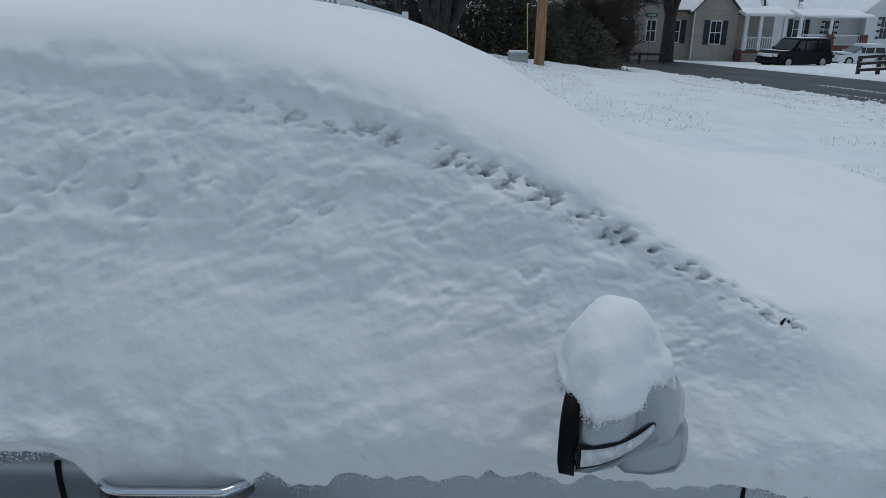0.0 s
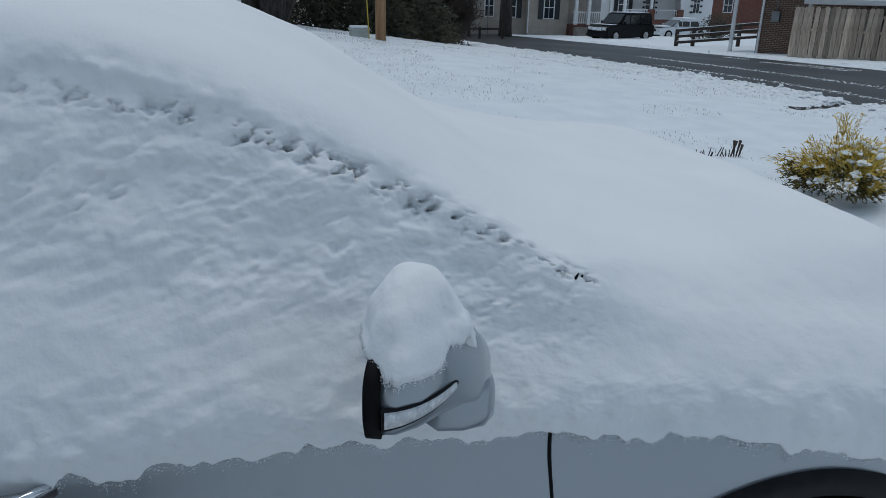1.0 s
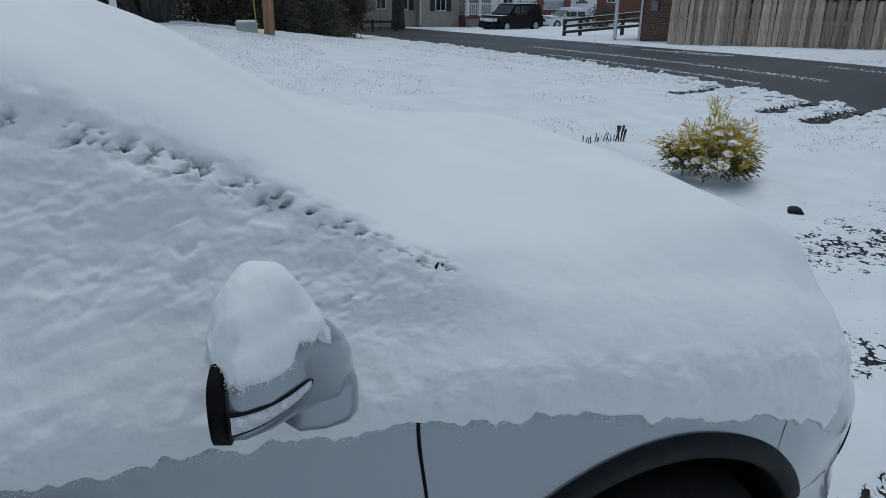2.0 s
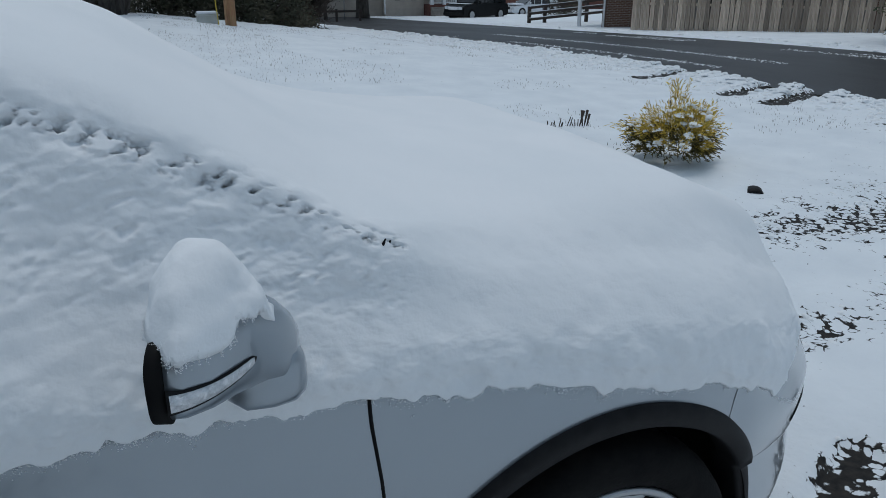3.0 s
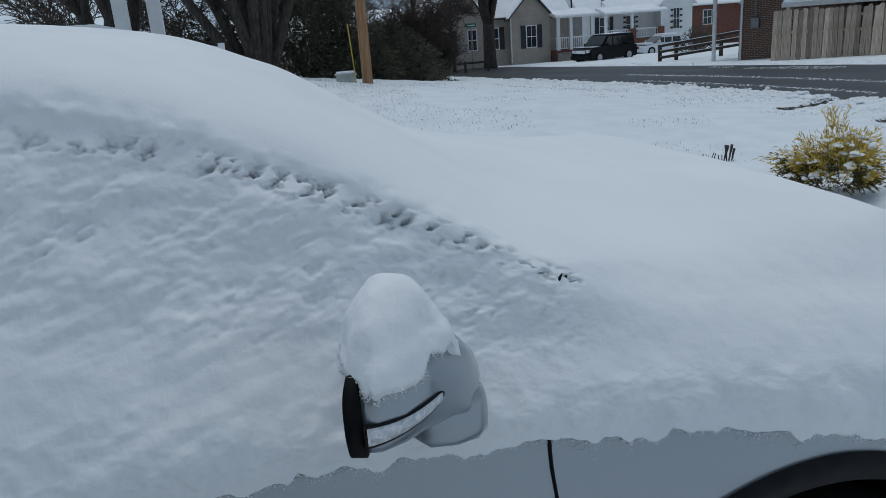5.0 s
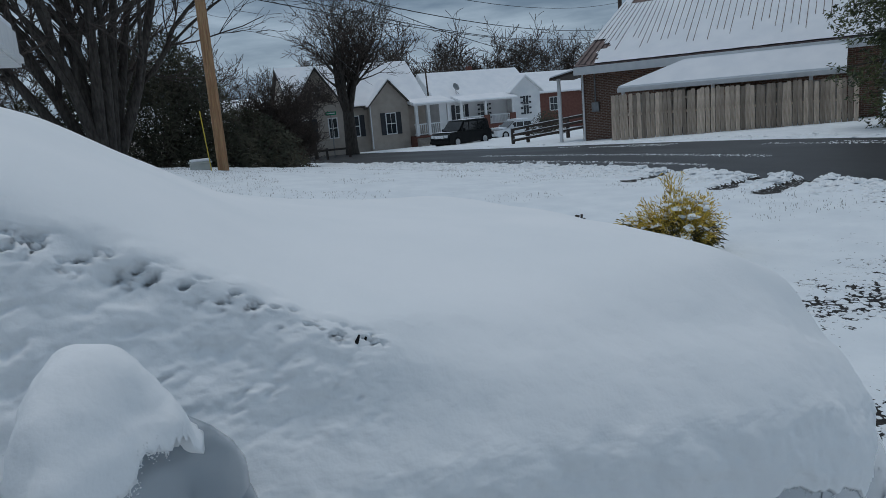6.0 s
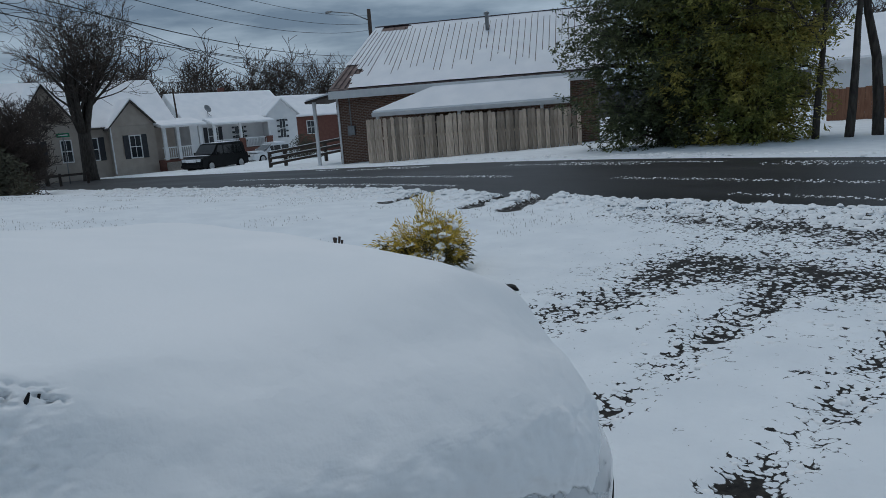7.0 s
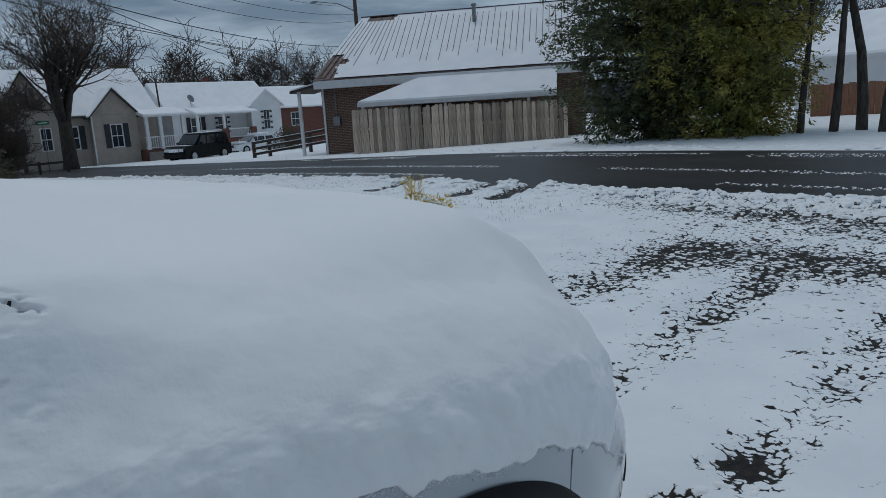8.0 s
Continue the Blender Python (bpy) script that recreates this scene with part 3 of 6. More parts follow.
def wheel(x, y, side):
    w = new("wheel")
    w.matrix_basis = pose(x, y, HUB[2], 0, 0, 0 if side > 0 else 180)
    w.parent = car
    w.matrix_parent_inverse = car.matrix_basis.inverted()
    tagged(w, "five-spoke alloy wheel with a wide black tyre")

    def sub(name, v, f, m, label="", smooth=True):
        ob = link(name, v, f, m, None, smooth, label)
        ob.parent = w
        return ob

    v, f = lathe([(0.262, 0.012), (0.275, -0.010), (0.315, -0.022), (0.340, -0.016), (0.359, 0.008), (0.368, 0.04), (0.370, 0.12), (0.368, 0.20), (0.354, 0.235), (0.27, 0.24)], 96)
    sub("tyre", v, f, M_TYRE, "black rubber tyre")
    tv, tf = [], []
    for k in range(60):
        for yy in (0.08, 0.12, 0.16):
            t = 2 * math.pi * (k + (0.5 if yy == 0.12 else 0)) / 60
            b = len(tv)
            for dr in (0.362, 0.3705):
                for dt in (-0.022, 0.022):
                    for dy in (-0.017, 0.017):
                        tv.append((dr * math.cos(t + dt + dy * 0.35), yy + dy, dr * math.sin(t + dt + dy * 0.35)))
            tf += [tuple(b + q for q in s) for s in ((4, 5, 7, 6), (0, 1, 5, 4), (2, 6, 7, 3), (0, 4, 6, 2), (1, 3, 7, 5))]
    sub("tread", tv, tf, M_TYRE, "blocky tyre tread", False)
    v, f = lathe([(0.264, 0.010), (0.266, -0.006), (0.256, -0.010), (0.246, -0.004), (0.238, 0.02), (0.232, 0.16)], 96)
    rim = sub("rim", v, f, M_RIM, "machined bright alloy rim")
    v, f = lathe([(0.236, 0.07), (0.17, 0.078), (0.05, 0.075), (0.0, 0.075)], 48)
    sub("brake_disc", v, f, M_STEEL, "dull steel brake disc")
    for s in range(10):
        a0 = 2 * math.pi * (s // 2) / 5 + (0.26 if s % 2 else -0.26) + 0.35
        sv, sf = [], []
        rows = [(0.045, 0.017, 0.020), (0.09, 0.016, 0.010), (0.15, 0.021, -0.001), (0.20, 0.028, -0.005), (0.249, 0.040, -0.007)]
        for r, hw, yy in rows:
            for off, dep in ((-hw, yy + 0.045), (-hw, yy + 0.004), (-hw * 0.72, yy), (hw * 0.72, yy), (hw, yy + 0.004), (hw, yy + 0.045)):
                sv.append((r * math.cos(a0) - off * math.sin(a0), dep, r * math.sin(a0) + off * math.cos(a0)))
        for i in range(len(rows) - 1):
            for j in range(5):
                sf.append((i * 6 + j, (i + 1) * 6 + j, (i + 1) * 6 + j + 1, i * 6 + j + 1))
        ob = sub("spoke", sv, sf, M_RIM, "", False)
    v, f = lathe([(0.0, -0.002), (0.028, 0.0), (0.034, 0.006), (0.036, 0.03), (0.085, 0.032), (0.10, 0.045)], 40)
    sub("hub_cap", v, f, M_RIMD, "round grey hub cap")
    for s in range(5):
        t = 2 * math.pi * s / 5 + 0.5
        v, f = lathe([(0.0, 0.0), (0.009, 0.002), (0.011, 0.006), (0.011, 0.04)], 10)
        sub("wheel_nut", [(a + 0.058 * math.cos(t), b + 0.004, c + 0.058 * math.sin(t)) for a, b, c in v], f, M_STEEL)
    return w


wheel(HUB[0], HUB[1], 1)
wheel(HUB[0] - 2.85, HUB[1], 1)
wheel(HUB[0], 2 * YC - HUB[1], -1)
wheel(HUB[0] - 2.85, 2 * YC - HUB[1], -1)


def seam(points, name, material, r, label):
    return tubes(name, [[((x, side_y(x, z) + 0.0005, z), r) for x, z in points]], material, car, 6, label)


zs = np.linspace(1.03, 0.30, 26)
seam([(1.268 + 0.022 * sm(1.0, 0.75, z) + 0.004 * sm(0.75, 0.5, z) - 0.05 * sm(0.5, 0.28, z), z) for z in zs], "door_gap", M_BLACK, 0.0035, "dark gap at the front door's leading edge")
seam([(0.235 + 0.05 * sm(1.02, 0.6, z), z) for z in zs], "door_gap", M_BLACK, 0.0045, "dark gap between the doors")
bz = np.linspace(0.88, 0.74, 12)
seam([(2.085 + 0.035 * (1 - (z - 0.74) / 0.14) * -1 + 0.035, z) for z in bz], "bumper_gap", M_GREY, 0.0016, "fine seam between wing and bumper")
seam([(x, 0.555 + 0.10 * (x - 2.24)) for x in np.linspace(2.24, 2.70, 18)], "bumper_gap", M_BLACK, 0.004, "dark lower bumper seam")


def handle(x0, x1, z):
    h = new("door_handle")
    h.parent = car
    h.matrix_parent_inverse = car.matrix_basis.inverted()
    tagged(h, "dark pull handle with a chrome strip, dusted with snow")
    n = 14
    for name, m, dz0, dz1, out, lab in (("grip", M_STEEL, -0.016, 0.014, 0.042, ""), ("chrome_strip", M_CHROME, 0.0145, 0.022, 0.043, "bright chrome strip")):
        v, f = [], []
        for i in range(n + 1):
            t = i / n
            x = x0 + (x1 - x0) * t
            o = out * min(1, 6 * t, 6 * (1 - t)) ** 0.5
            y = side_y(x, z) - o
            rr = 1 if 0 < i < n else 0.5
            for yy, zz in ((y + 0.016, dz0 * rr), (y, dz0 * 0.7 * rr), (y, dz1 * (1 if m is M_CHROME else 0.8) * rr), (y + 0.016, dz1 * rr)):
                v.append((x, yy, z + zz))
        for i in range(n):
            for j in range(4):
                k = (j + 1) % 4
                f.append((i * 4 + j, i * 4 + k, (i + 1) * 4 + k, (i + 1) * 4 + j))
        ob = link(name, v, f, m, None, True, lab)
        ob.parent = h
    return h


handle(0.29, 0.525, 0.986)
handle(-0.62, -0.39, 1.005)


# door mirror
def mirror():
    mr = new("door_mirror")
    mr.parent = car
    mr.matrix_parent_inverse = car.matrix_basis.inverted()
    tagged(mr, "silver-grey door mirror with a clear turn signal strip")

    def ring(x, y0, y1, z0, z1, n=32, e=3.2, skew=0.0):
        out = []
        for k in range(n):
            t = 2 * math.pi * k / n
            c, s = math.cos(t), math.sin(t)
            u, w = math.copysign(abs(c) ** (2 / e), c), math.copysign(abs(s) ** (2 / e), s)
            out.append((x + skew * (w * 0.5) + 0.32 * max(0.0, min(1.0, (1.0 - x) / 0.05)) * ((y0 + y1) / 2 + u * (y1 - y0) / 2 - 1.012), (y0 + y1) / 2 + u * (y1 - y0) / 2, (z0 + z1) / 2 + w * (z1 - z0) / 2))
        return out

    def loft(name, rings, m, label, cap0=True):
        v, f, n = [], [], len(rings[0])
        for r in rings:
            v += r
        for i in range(len(rings) - 1):
            for k in range(n):
                w = (k + 1) % n
                f.append((i * n + k, i * n + w, (i + 1) * n + w, (i + 1) * n + k))
        if cap0:
            f.append(tuple(range(n))[::-1])
        f.append(tuple((len(rings) - 1) * n + k for k in range(n)))
        ob = link(name, v, f, m, None, True, label)
        ob.parent = mr
        return ob

    shell = [(0.966, 1.008, 1.165, 1.126, 1.243), (0.985, 1.009, 1.170, 1.122, 1.249), (1.02, 1.026, 1.180, 1.119, 1.254), (1.05, 1.053, 1.190, 1.116, 1.252),
             (1.075, 1.077, 1.200, 1.110, 1.248), (1.10, 1.103, 1.208, 1.104, 1.228), (1.13, 1.138, 1.216, 1.088, 1.200), (1.152, 1.168, 1.224, 1.08, 1.170), (1.163, 1.196, 1.226, 1.085, 1.145)]
    loft("housing", [ring(*s) for s in shell], M_PAINT, "silver-grey mirror housing")
    loft("black_edge", [ring(0.957, 1.020, 1.154, 1.140, 1.228), ring(0.942, 1.016, 1.158, 1.134, 1.232), ring(0.945, 1.008, 1.164, 1.124, 1.241), ring(0.965, 1.0050, 1.168, 1.1205, 1.2470)], M_BLACK, "black plastic edge")
    loft("mirror_glass", [ring(0.954, 1.024, 1.150, 1.145, 1.226), ring(0.956, 1.022, 1.152, 1.143, 1.228)], M_CHROME, "mirror glass")
    arm = [(1.045, 1.160, 1.195, 1.062, 1.09), (1.07, 1.138, 1.205, 1.045, 1.12), (1.11, 1.140, 1.215, 1.038, 1.13), (1.145, 1.150, 1.225, 1.036, 1.13), (1.163, 1.168, 1.23, 1.042, 1.115), (1.169, 1.185, 1.23, 1.045, 1.10)]
    loft("arm", [ring(*s) for s in arm], M_PAINT, "mirror foot on the door")

    def strip(name, m, lo, hi, out, label, t0=0.0, t1=1.0):
        v, f, n = [], [], 24
        for i in range(n + 1):
            t = t0 + (t1 - t0) * i / n
            x = 0.965 + 0.118 * t
            y = 1.0045 + 0.022 * t + 0.060 * t * t
            c = 1.172 - 0.016 * t + 0.012 * t * t
            w = 1 - 0.55 * t if t < 0.92 else (1 - 0.55 * t) * (1 - ((t - 0.92) / 0.08) ** 2 * 0.8)
            for yy, zz in ((y + 0.02, lo * w), (y - out, lo * w * 0.85), (y - out, hi * w * 0.85), (y + 0.02, hi * w)):
                v.append((x, yy, c + zz))
        for i in range(n):
            for j in range(3):
                f.append((i * 4 + j, (i + 1) * 4 + j, (i + 1) * 4 + j + 1, i * 4 + j + 1))
        ob = link(name, v, f, m, None, True, label)
        ob.parent = mr
        return ob

    strip("lamp_surround", M_CLAD, -0.0185, 0.0175, 0.0035, "black surround")
    strip("turn_signal", M_LENS, -0.0135, 0.0135, 0.0055, "clear ribbed turn signal lens", 0.03, 0.97)


mirror()

# snow cap on the mirror
v, f, n, m = [], [], 72, 26
for j in range(m + 1):
    t = j / m
    for k in range(n):
        a = 2 * math.pi * k / n
        c, s = math.cos(a), math.sin(a)
        deg = math.degrees(a)
        lobe = float(sm(205, 228, deg) * sm(284, 268, deg))
        lift = float(sm(268, 292, deg) * sm(372, 335, deg))
        prof = t ** 0.84 * (1 - 0.14 * lift * t)
        x = 1.036 - 0.006 * (1 - t) + 0.084 * prof * math.copysign(abs(c) ** (0.6 if c < 0 and s < 0 else 0.85), c)
        ry = 0.084 if s > 0 else 0.120 - 0.75 * min(max(x - 0.985, 0), 0.12)
        y = 1.108 + ry * prof * math.copysign(abs(s) ** (0.6 if c < 0 and s < 0 else 0.85), s)
        drop = 0.004 + 0.006 * lobe - 0.018 * lift + 0.008 * noise.noise((c * 5, s * 5, 2)) + 0.012 * noise.noise((c * 19, s * 19, 4))
        z = 1.337 - 0.012 * (x - 1.026) / 0.072 - 0.110 * t**1.75 - max(0, t - 0.72) / 0.28 * drop
        w = noise.noise((x * 22, y * 22, z * 22)) * 0.007 + noise.noise((x * 70, y * 70, z * 70)) * 0.004 * t
        v.append((x + w * c * t, y + w * s * t, z + w * (1 - t * 0.5)))
for j in range(m):
    for k in range(n):
        w = (k + 1) % n
        f.append((j * n + k, (j + 1) * n + k, (j + 1) * n + w, j * n + w))
v.append((1.05, 1.14, 1.215))
f += [(m * n + k, len(v) - 1, m * n + (k + 1) % n) for k in range(n)]
cap = link("mirror_snow", v, f, M_SNOW, None, True)
tagged(cap, "rounded cap of fresh snow on the door mirror", "snow", kind="stuff")

# black trim under the crease, and the wiper's tip
tx = np.linspace(1.36, -0.3, 60)
cr = pchip(SX, SP, tx)
tubes("window_trim", [[((x, c[4][0] + 0.044, c[4][1] + 0.010), 0.006) for x, c in zip(tx, cr)]], M_BLACK, car, 8, "black rubber window trim")
wip = thing("wiper", (1.335, 1.29, 1.22), "black wiper arm tip poking out of the snow", "wiper")
tubes("blade", [[((1.318, 1.283, 1.205), 0.0034), ((1.329, 1.279, 1.229), 0.0026), ((1.332, 1.277, 1.237), 0.0012)]], M_CLAD, wip, 6)
tubes("arm", [[((1.336, 1.288, 1.208), 0.0026), ((1.343, 1.285, 1.230), 0.0016)]], M_CLAD, wip, 6)


# crumbs and sprayed grains along the snow's ragged lower edge, and drips on the mirror's cap
def crumbs(name, spots, label):
    verts, faces = [], []
    for p, r in spots:
        b = len(verts)
        for a, c, d in ((1, 0, 0), (-1, 0, 0), (0, 1, 0), (0, -1, 0), (0, 0, 1), (0, 0, -1)):
            k = r * crng.uniform(0.7, 1.4)
            verts.append((p[0] + a * k, p[1] + c * k, p[2] + d * k))
        faces += [(b + i, b + j, b + k) for i, j, k in ((0, 2, 4), (2, 1, 4), (1, 3, 4), (3, 0, 4), (2, 0, 5), (1, 2, 5), (3, 1, 5), (0, 3, 5))]
    return tagged(link(name, verts, faces, M_SNOW, None, True), label, "snow", kind="stuff")


crng = random.Random(77)
edge_z = PZ[:, 1]
spots = []
for _ in range(3600):
    x = crng.uniform(-0.3, 2.45)
    clump = float(vnoise(np.array([x * 6]), np.array([0.0]), 5)[0])
    z = float(np.interp(x, SNX, edge_z)) - abs(crng.gauss(0, 0.0035 + 0.012 * max(0, clump) ** 2))
    spots.append(((x, 0, z), crng.uniform(0.0006, 0.0014) * (1.6 if crng.random() < 0.05 else 1)))
xs_, zs_ = np.linspace(-0.35, 2.5, 96), np.linspace(0.6, 1.08, 16)
table = np.array([[side_y(a, b) for b in zs_] for a in xs_])


def flank(x, z):
    i, j = np.clip((x + 0.35) / 2.85 * 95, 0, 94.99), np.clip((z - 0.6) / 0.48 * 15, 0, 14.99)
    a, b, u, w = int(i), int(j), i - int(i), j - int(j)
    return (table[a, b] * (1 - u) + table[a + 1, b] * u) * (1 - w) + (table[a, b + 1] * (1 - u) + table[a + 1, b + 1] * u) * w


crumbs("snow_fringe", [((x, flank(x, z) - 0.0004 - (0.002 if z > float(np.interp(x, SNX, edge_z)) else 0), z), r) for (x, _, z), r in spots], "granular fringe of snow clinging to the car's flank")
ring_co = [cap.data.vertices[i].co.copy() for i in range(26 * 72, 27 * 72)]
spots = []
for _ in range(2200):
    c = ring_co[crng.randrange(72)]
    if c.x > 1.085 or c.y > 1.13:
        continue
    spots.append(((c.x + crng.gauss(0, 0.0015), c.y + crng.gauss(0.001, 0.0012), c.z + crng.gauss(0.000, 0.0040)), crng.uniform(0.0005, 0.0011)))
crumbs("mirror_snow_fringe", spots, "granular edge of the snow cap on the mirror")


# ---------------------------------------------------------------- ground sheet and street
def bare(x, y):
    """How far the snow is scuffed or melted away on the drive and at the street's edge (0 to 1), plus an added strip by
    the car.
    """
    x, y = np.asarray(x, float), np.asarray(y, float)

    def band(y0, slope, x0, x1, half, soft):
        return np.exp(-(((y - y0 - slope * (x - 4.0)) / half) ** 2)) * sm(x0 - soft, x0 + soft, x) * sm(x1 + soft, x1 - soft, x)

    w = 0.85 * band(2.46, 0.09, 3.2, 6.6, 0.23, 0.5)
    w = w + 0.85 * band(3.70, -0.02, 4.6, 7.6, 0.36, 0.7)
    w = w + 0.8 * band(1.60, 0.03, 3.4, 6.2, 0.2, 0.5)
    w = w + 1.5 * np.exp(-(((x - 3.70) / 0.11) ** 2) - (((y - 1.58) / 0.09) ** 2))
    w = w + 0.75 * np.exp(-(((x - 7.1) / 0.55) ** 2) - (((y - 2.6) / 1.2) ** 2))
    w = w + 0.85 * np.exp(-(((x - 9.2) / 0.75) ** 2)) * sm(7.4, 4.6, y)
    w = w + 1.7 * np.exp(-(((y - 1.43 - 0.42 * (x - 2.75)) / 0.11) ** 2)) * sm(2.3, 2.5, x) * sm(3.45, 3.2, x)
    w = w + 1.0 * np.exp(-(((y - 1.25) / 0.16) ** 2)) * sm(1.0, 1.5, x) * sm(2.6, 2.3, x)
    for a in (7.9, 8.75, 10.8):
        w = w + 3.0 * np.exp(-(((y - a - 0.25 * (x - 9.6)) / 0.19) ** 4)) * sm(8.7, 9.4, x) * sm(11.2, 10.6, x)
    w = w + 0.62 * np.exp(-(((x - 9.75) / 0.5) ** 2)) * sm(8.0, 5.5, y)
    w = w + 0.55 * sm(9.6, 10.5, x) * sm(10.9, 10.4, x)
    w = w + 0.5 * np.exp(-(((x - 7.6) / 0.9) ** 2)) * sm(5.6, 2.6, y)
    w = w + 0.32 * sm(4.0, 6.0, x) * sm(10.4, 9.4, x) * sm(5.2, 3.8, y)
    # unseen dark strip beside the car, added so the lower door reflects darker
    wx, wy = x + 0.7 * fbm(x * 1.1, y * 1.1, 3, 131), y + 0.5 * fbm(x * 1.3, y * 1.3, 3, 137)
    w = w + 1.9 * sm(1.5, -0.3, wx) * sm(-3.4, -1.2, wx) * sm(1.35, 0.95, wy) * sm(-1.3, -0.1, wy)
    n = 0.45 * fbm(x * 3.2, y * 4.2, 3, 101, 0.6) + 0.75 * fbm(x * 7.5, y * 9.5, 3, 111, 0.6) - 0.05
    return np.clip(np.clip(w, 0, 1.7) * 0.62 + n * 0.36 * sm(0.05, 0.4, w), 0, 1)


def ground_surface(x, y):
    z = ground(x, y)
    inroad = sm(ROAD0 - 0.05, ROAD0 + 0.25, x) * sm(ROAD1 + 0.05, ROAD1 - 0.25, x)
    b = bare(x, y)
    z = z - 0.06 * inroad
    z = z + 0.022 * fbm(x * 1.1, y * 1.1, 3, 5) * (1 - inroad) + (0.013 + 0.016 * sm(7, 12, y)) * fbm(x * 5, y * 5, 4, 15, 0.6) * (1 - inroad)
    z = z + 0.035 * (1 - sm(0.25, 0.7, b)) * (1 - inroad) - 0.035
    bank = np.exp(-(((x - ROAD0 + 0.35) / 0.5) ** 2)) + 0.6 * np.exp(-(((x - ROAD1 - 0.3) / 0.4) ** 2))
    z = z + bank * (0.05 + 0.10 * np.clip(fbm(x * 4.5, y * 3.5, 4, 25, 0.65), -0.5, 1)) * (1 - sm(0.25, 0.6, b))
    return z


def sheet(name, xs, ys, material, label, hole=None):
    gx, gy = np.meshgrid(xs, ys, indexing="ij")
    z = ground_surface(gx, gy)
    f = grid_faces(len(xs), len(ys))
    ob = link(name, np.stack([gx, gy, z], -1).reshape(-1, 3), f, material, None, True)
    at = ob.data.attributes.new("bare", "FLOAT", "POINT")
    at.data.foreach_set("value", bare(gx, gy).ravel().astype(np.float32))
    tagged(ob, label, "ground", kind="structure")
    return ob


def snow_ground_material():
    m = bpy.data.materials.new("snowy_ground")
    m.use_nodes = True
    n, l = m.node_tree.nodes, m.node_tree.links
    b = n["Principled BSDF"]
    tc = n.new("ShaderNodeTexCoord")

    def noise_node(scale, detail, src="Object"):
        q = n.new("ShaderNodeTexNoise")
        q.inputs["Scale"].default_value, q.inputs["Detail"].default_value = scale, detail
        l.new(tc.outputs[src], q.inputs["Vector"])
        return q

    def ramp(src, a, c0, c, c1):
        r = n.new("ShaderNodeValToRGB")
        r.color_ramp.elements[0].position, r.color_ramp.elements[1].position = a, c
        r.color_ramp.elements[0].color, r.color_ramp.elements[1].color = (*c0, 1), (*c1, 1)
        l.new(src, r.inputs["Fac"])
        return r.outputs["Color"]

    white = ramp(noise_node(2.0, 6).outputs["Fac"], 0.3, (0.76, 0.81, 0.85), 0.7, (0.86, 0.905, 0.935))
    dark = ramp(noise_node(30, 8).outputs["Fac"], 0.35, (0.005, 0.005, 0.0048), 0.7, (0.030, 0.026, 0.022))
    at = n.new("ShaderNodeAttribute")
    at.attribute_name = "bare"
    # rounded clumps of snow, bent by noise; the dark gaps between them widen where the snow is more scuffed
    bend = n.new("ShaderNodeVectorMath")
    bend.operation = "MULTIPLY_ADD"
    l.new(noise_node(6, 4).outputs["Color"], bend.inputs[0])
    bend.inputs[1].default_value = (0.13, 0.13, 0.0)
    l.new(tc.outputs["Object"], bend.inputs[2])
    vo = n.new("ShaderNodeTexVoronoi")
    vo.inputs["Scale"].default_value = 23.0
    l.new(bend.outputs["Vector"], vo.inputs["Vector"])

    def calc(op, a, b):
        q = n.new("ShaderNodeMath")
        q.operation = op
        for k, value in enumerate((a, b)):
            if isinstance(value, float):
                q.inputs[k].default_value = value
            else:
                l.new(value, q.inputs[k])
        return q.outputs[0]

    # each clump is kept or lost by a value of its own
    lost = n.new("ShaderNodeSeparateColor")
    l.new(vo.outputs["Color"], lost.inputs[0])
    total = calc("ADD", calc("MULTIPLY", at.outputs["Fac"], 0.8), calc("MULTIPLY", calc("SUBTRACT", vo.outputs["Distance"], 0.67), 0.75))
    total = calc("ADD", total, calc("MULTIPLY", calc("SUBTRACT", lost.outputs[0], 0.5), 0.34))
    total = calc("ADD", total, calc("MULTIPLY", calc("SUBTRACT", noise_node(55, 6).outputs["Fac"], 0.5), 0.45))
    edge = ramp(total, 0.36, (0, 0, 0), 0.44, (1, 1, 1))
    mx = n.new("ShaderNodeMix")
    mx.data_type = "RGBA"
    l.new(edge, mx.inputs[0])
    l.new(white, mx.inputs[6])
    l.new(dark, mx.inputs[7])
    l.new(mx.outputs[2], b.inputs["Base Color"])
    b.inputs["Roughness"].default_value = 0.7
    b.inputs["Specular IOR Level"].default_value = 0.3
    bu = n.new("ShaderNodeBump")
    bu.inputs["Strength"].default_value, bu.inputs["Distance"].default_value = 0.4, 0.03
    l.new(noise_node(16, 9).outputs["Fac"], bu.inputs["Height"])
    l.new(bu.outputs["Normal"], b.inputs["Normal"])
    return m


M_GROUND = snow_ground_material()
gx = np.concatenate([np.geomspace(-900, -12, 26), np.arange(-11, -3.5, 0.5), np.arange(-3.5, 1.5, 0.1), np.arange(1.5, 8, 0.028), np.arange(8, 11.2, 0.05), np.arange(11.3, 17, 0.4), np.arange(17, 20, 0.1), np.arange(20.5, 40, 1.0), np.geomspace(41, 900, 26)])
gy = np.concatenate([np.geomspace(-900, -8, 22), np.arange(-7, -1.2, 0.4), np.arange(-1.2, 0.6, 0.08), np.arange(0.6, 6.5, 0.03), np.arange(6.5, 14, 0.08), np.arange(14, 30, 0.25), np.arange(30, 70, 0.8), np.geomspace(71, 900, 26)])
sheet("ground", gx, gy, M_GROUND, "snow-covered lawn and drive with scuffed wheel tracks")

